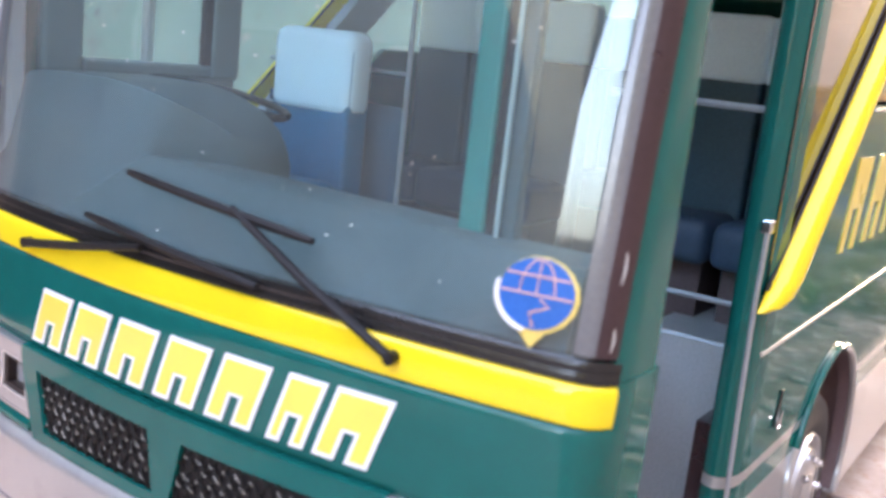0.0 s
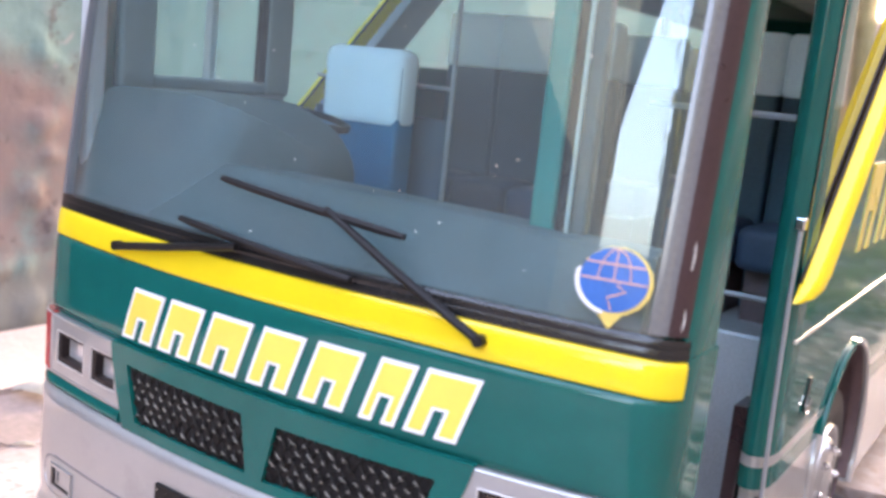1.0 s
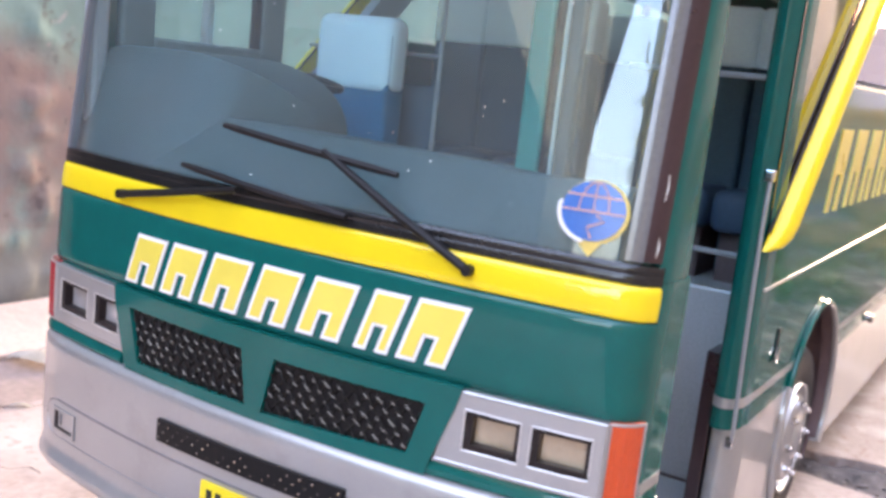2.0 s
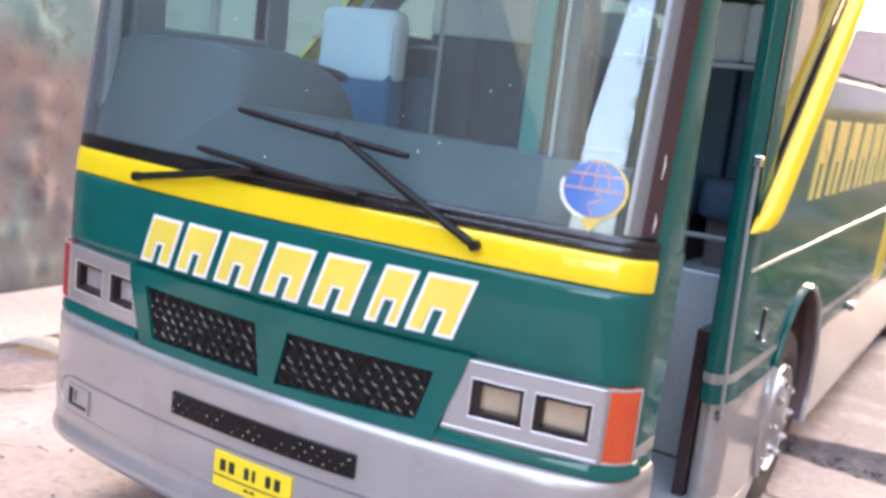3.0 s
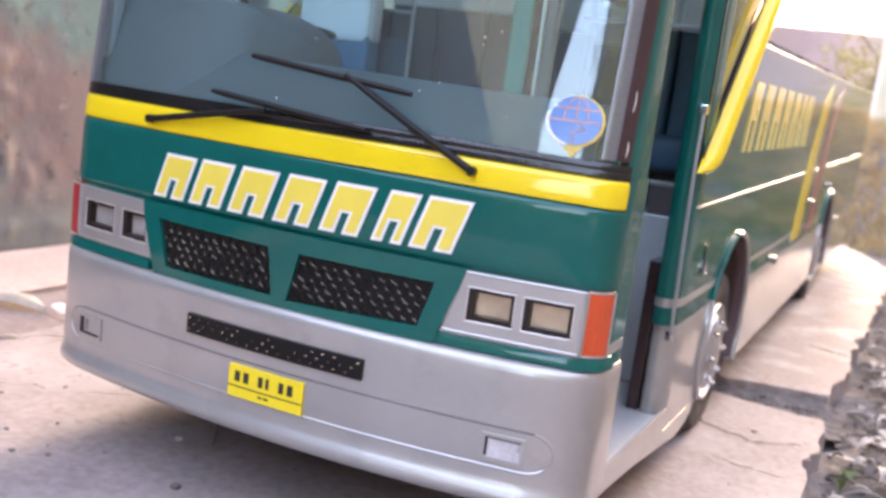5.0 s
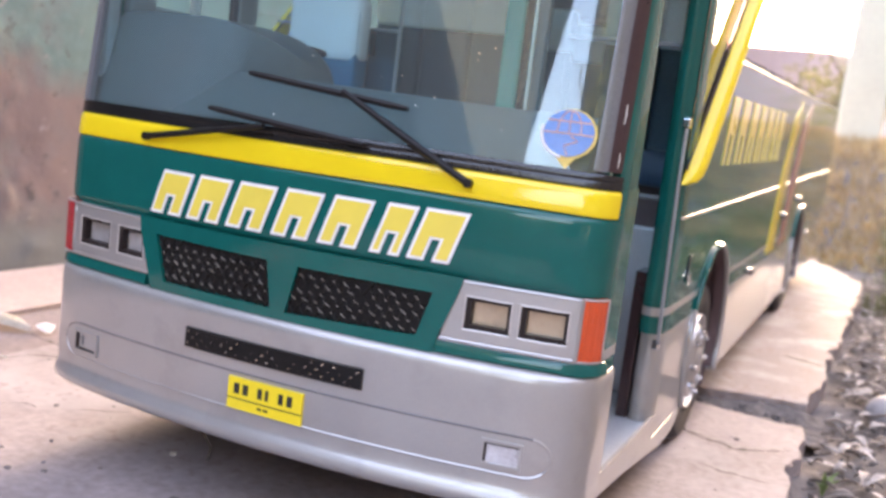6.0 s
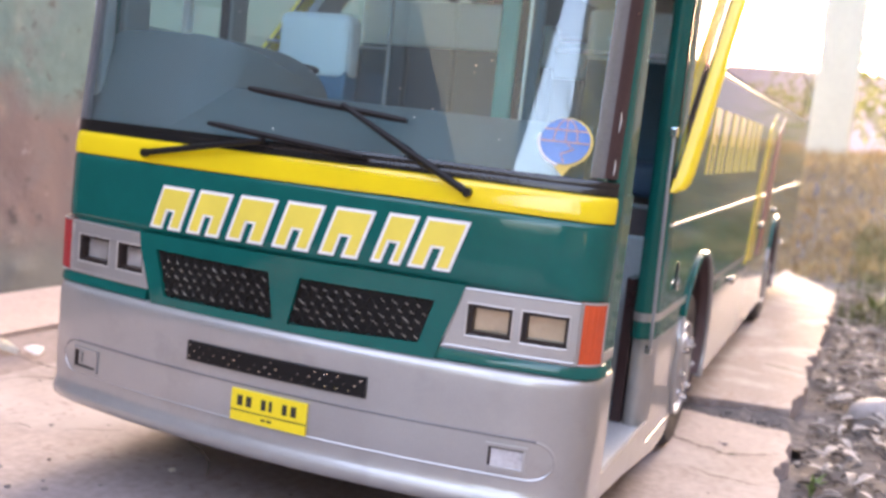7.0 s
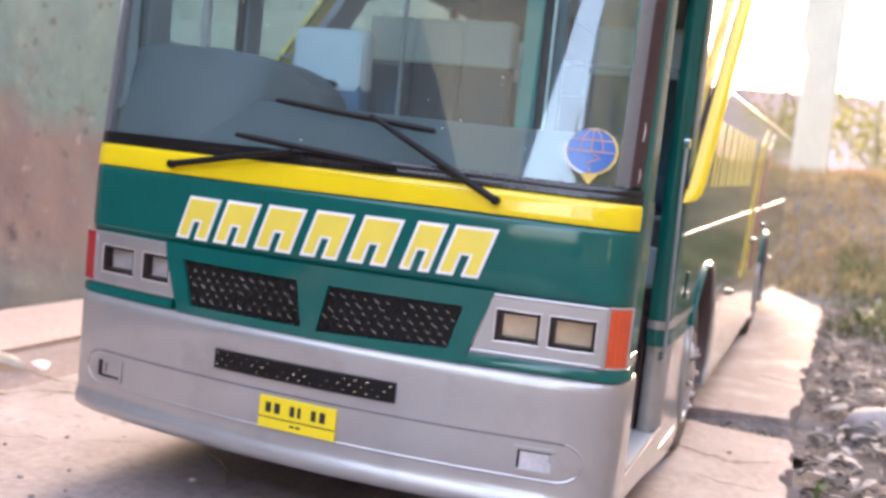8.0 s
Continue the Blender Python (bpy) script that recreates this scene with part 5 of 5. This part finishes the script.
PALESTONE = material("pale_pebble", (0.6, 0.55, 0.48), 0.8, vary=0.15)
pebble(-0.0775, 0.0245, 0.0018, PALESTONE, "small pale pebble on the concrete")
for x, y, r in ((-0.119, -0.035, 0.0018), (-0.166, 0.038, 0.0016), (-0.105, -0.028, 0.0016), (-0.14, -0.02, 0.0018), (-0.13, 0.0, 0.0012), (-0.043, -0.017, 0.0026), (-0.18, 0.01, 0.0014), (-0.09, -0.01, 0.0012), (0.15, 0.27, 0.0018)):
    pebble(x, y, r, STONE, "small dark grit on the concrete")
chips = bmesh.new()
for k in range(110):
    x, y = rng.uniform(0.09, 0.185), rng.uniform(0.345, 0.385)
    stone(chips, x, y, -0.007, rng.choice((0.0008, 0.001, 0.0012, 0.0016, 0.0022)) * rng.uniform(0.6, 1.3), k + 4000)
tagged(part("joint_rubble", chips, STONE), "small broken stones in the slab joint", "rubble", kind="stuff")
tw = rod([(-0.095, 0.060, 0.001), (-0.082, 0.053, 0.0014), (-0.069, 0.042, 0.001), (-0.060, 0.028, 0.0008)], [0.0004, 0.0005, 0.0005, 0.0003], 6)
tagged(part("twig", tw, RUBBER, None, "", True), "thin dark curved twig on the concrete", "twig")
specks = bmesh.new()
for k in range(140):
    x, y = rng.uniform(-0.25, 0.18), rng.uniform(-0.16, 0.34)
    stone(specks, x, y, -0.0002, rng.uniform(0.0004, 0.0011), k + 900)
tagged(part("grit", specks, STONE), "fine dark grit on the concrete", "grit", kind="stuff")


def weed(x, y, n, h, seed):
    g = random.Random(seed)
    e = thing("weed", "small fresh green weed in the soil", "weed", (x, y, rise(x, y)), "weeds beside the slabs")
    for k in range(n):
        bm = bmesh.new()
        a, t = g.uniform(0, 6.3), g.uniform(0.15, 0.7)
        ln = h * g.uniform(0.6, 1.2)
        last = None
        for i in range(6):
            f = i / 5
            r_, z_ = ln * t * f * f, ln * f * (1 - 0.35 * f * t)
            wd = 0.12 * ln * math.sin(math.pi * (0.12 + 0.86 * f))
            c, s_ = math.cos(a), math.sin(a)
            row = [bm.verts.new((c * r_ - s_ * wd * q, s_ * r_ + c * wd * q, z_ + abs(q) * 0.001)) for q in (-1, 0, 1)]
            if last:
                for j in range(2):
                    bm.faces.new((last[j], last[j + 1], row[j + 1], row[j]))
            last = row
        part("blade", bm, LEAFGREEN, e)


weed(0.203, 0.248, 5, 0.016, 1)
weed(0.27, 0.85, 7, 0.05, 3)
weed(0.33, 1.05, 8, 0.06, 4)
weed(0.245, 1.0, 6, 0.04, 5)

grass = bmesh.new()
for k in range(36000):
    x, y = rng.uniform(-0.4, 1.3), rng.uniform(1.42, 3.0)
    if noise.noise(Vector((x * 4, y * 4, 9))) < -0.45:
        continue
    z, a, h, ln = rise(x, y), rng.uniform(0, 6.3), rng.uniform(0.012, 0.035), rng.uniform(-0.025, 0.025)
    w = rng.uniform(0.0012, 0.0026)
    c, s_ = math.cos(a) * w, math.sin(a) * w
    p = [bm_v for bm_v in (grass.verts.new((x - c, y - s_, z - 0.003)), grass.verts.new((x + c, y + s_, z - 0.003)), grass.verts.new((x + ln, y + ln * 0.5, z + h)))]
    grass.faces.new(p)
tagged(part("dry_grass", grass, STRAW), "yellowish dry grass on the bank", "grass", kind="stuff")
# olive tufts at the foot of the bank
OLIVE = material("olive_green_grass", (0.23, 0.23, 0.115), 0.8, specular=0.1, vary=0.35, grain=60, big=8)
tufts = bmesh.new()
for k in range(100):
    cx, cy = 0.215 + abs(rng.gauss(0, 0.09)), rng.uniform(0.92, 1.75)
    for i in range(rng.randint(14, 34)):
        x, y = cx + rng.gauss(0, 0.009), cy + rng.gauss(0, 0.012)
        a, h, w = rng.uniform(0, 6.3), rng.uniform(0.008, 0.030), rng.uniform(0.0006, 0.0016)
        out, z = rng.uniform(0.1, 0.7) * h, rise(x, y) - 0.002
        c, s_ = math.cos(a), math.sin(a)
        v = [tufts.verts.new(p) for p in ((x - s_ * w, y + c * w, z), (x + s_ * w, y - c * w, z), (x + c * out * 0.4 + s_ * w * 0.7, y + s_ * out * 0.4 - c * w * 0.7, z + h * 0.65), (x + c * out * 0.4 - s_ * w * 0.7, y + s_ * out * 0.4 + c * w * 0.7, z + h * 0.65), (x + c * out, y + s_ * out, z + h))]
        tufts.faces.new((v[0], v[1], v[2], v[3]))
        tufts.faces.new((v[3], v[2], v[4]))
tagged(part("grass_tufts", tufts, OLIVE), "olive green grass tufts at the foot of the bank", "grass", kind="stuff")

# a painted post behind the bank
POSTMAT = material("pale_aqua_paint", (0.64, 0.61, 0.49), 0.8, vary=0.06, grain=80, big=6, bump=0.001, bump_scale=60)
tagged(part("post", box(0.052, 0.165, 2.50, 2.62, 0.12, 2.2, 0.006), POSTMAT), "pale aqua painted concrete post on the bank", "post")
# trees and a low wall far behind
BARK = material("mossy_yellow_bark", (0.33, 0.28, 0.14), 0.9, vary=0.3, grain=60, big=8, bump=0.006, bump_scale=40)
FOLIAGE = material("yellow_green_foliage", (0.16, 0.17, 0.04), 0.7, vary=0.4, grain=30, big=3)
fn, fl = FOLIAGE.node_tree.nodes, FOLIAGE.node_tree.links
thin, both = fn.new("ShaderNodeBsdfTranslucent"), fn.new("ShaderNodeMixShader")
thin.inputs["Color"].default_value = (0.2, 0.2, 0.08, 1)
fl.new(fn["Principled BSDF"].outputs[0], both.inputs[1])
fl.new(thin.outputs[0], both.inputs[2])
fl.new(both.outputs[0], fn["Material Output"].inputs["Surface"])


def tree(x, y, h, r, seed, leaves, low=0.35):
    g = random.Random(seed)
    e = thing("tree", "mossy trunk with a loose yellow-green crown", "tree", (x, y, rise(x, y) - 0.05), "trees behind the bank")
    trunk = bmesh.new()
    rod([(0, 0, 0), (0.02 * h, 0, h * 0.3), (-0.01 * h, 0.01, h * 0.6), (0.02, 0, h)], [r, r * 0.85, r * 0.6, r * 0.25], 10, trunk)
    tips = []
    for k in range(9):
        a, z0 = g.uniform(0, 6.3), h * g.uniform(low, 0.9)
        tip = Vector((math.cos(a) * h * g.uniform(0.2, 0.4), math.sin(a) * h * g.uniform(0.2, 0.4), z0 + h * g.uniform(0.1, 0.3)))
        rod([(0, 0, z0), tuple(tip * 0.5 + Vector((0, 0, z0 * 0.5 + 0.02 * h))), tuple(tip)], [r * 0.4, r * 0.25, r * 0.08], 6, trunk)
        tips.append(tip)
    part("trunk", trunk, BARK, e, "", True)
    crown = bmesh.new()
    for k in range(leaves):
        c = g.choice(tips) + Vector((g.gauss(0, 0.10), g.gauss(0, 0.10), g.gauss(0, 0.08))) * h
        d = Vector((g.gauss(0, 1), g.gauss(0, 1), g.gauss(0, 1))).normalized() * 0.03 * h
        q = d.cross(Vector((g.gauss(0, 1), g.gauss(0, 1), g.gauss(0, 1)))).normalized() * 0.012 * h
        crown.faces.new([crown.verts.new(c + v) for v in (-d, q, d, -q)])
    part("crown", crown, FOLIAGE, e, "loose crown of small leaves")


tree(0.36, 5.2, 0.8, 0.022, 11, 1300, 0.12)
tree(1.05, 5.2, 2.4, 0.06, 16, 1600)
tree(1.7, 6.5, 3.2, 0.08, 15, 1600)
tree(2.6, 7.5, 3.6, 0.1, 13, 1300)
tree(3.5, -10.5, 4.4, 0.1, 21, 3000, 0.25)
tree(4.5, -12.5, 6.2, 0.12, 22, 3000, 0.3)
tagged(part("wall_far", box(-6.0, 3.4, 11.0, 11.3, -0.1, 1.25), material("pinkish_wall", (0.52, 0.38, 0.35), 0.9, vary=0.15, grain=20, big=1.5)), "low pinkish wall far behind", "wall", kind="structure")
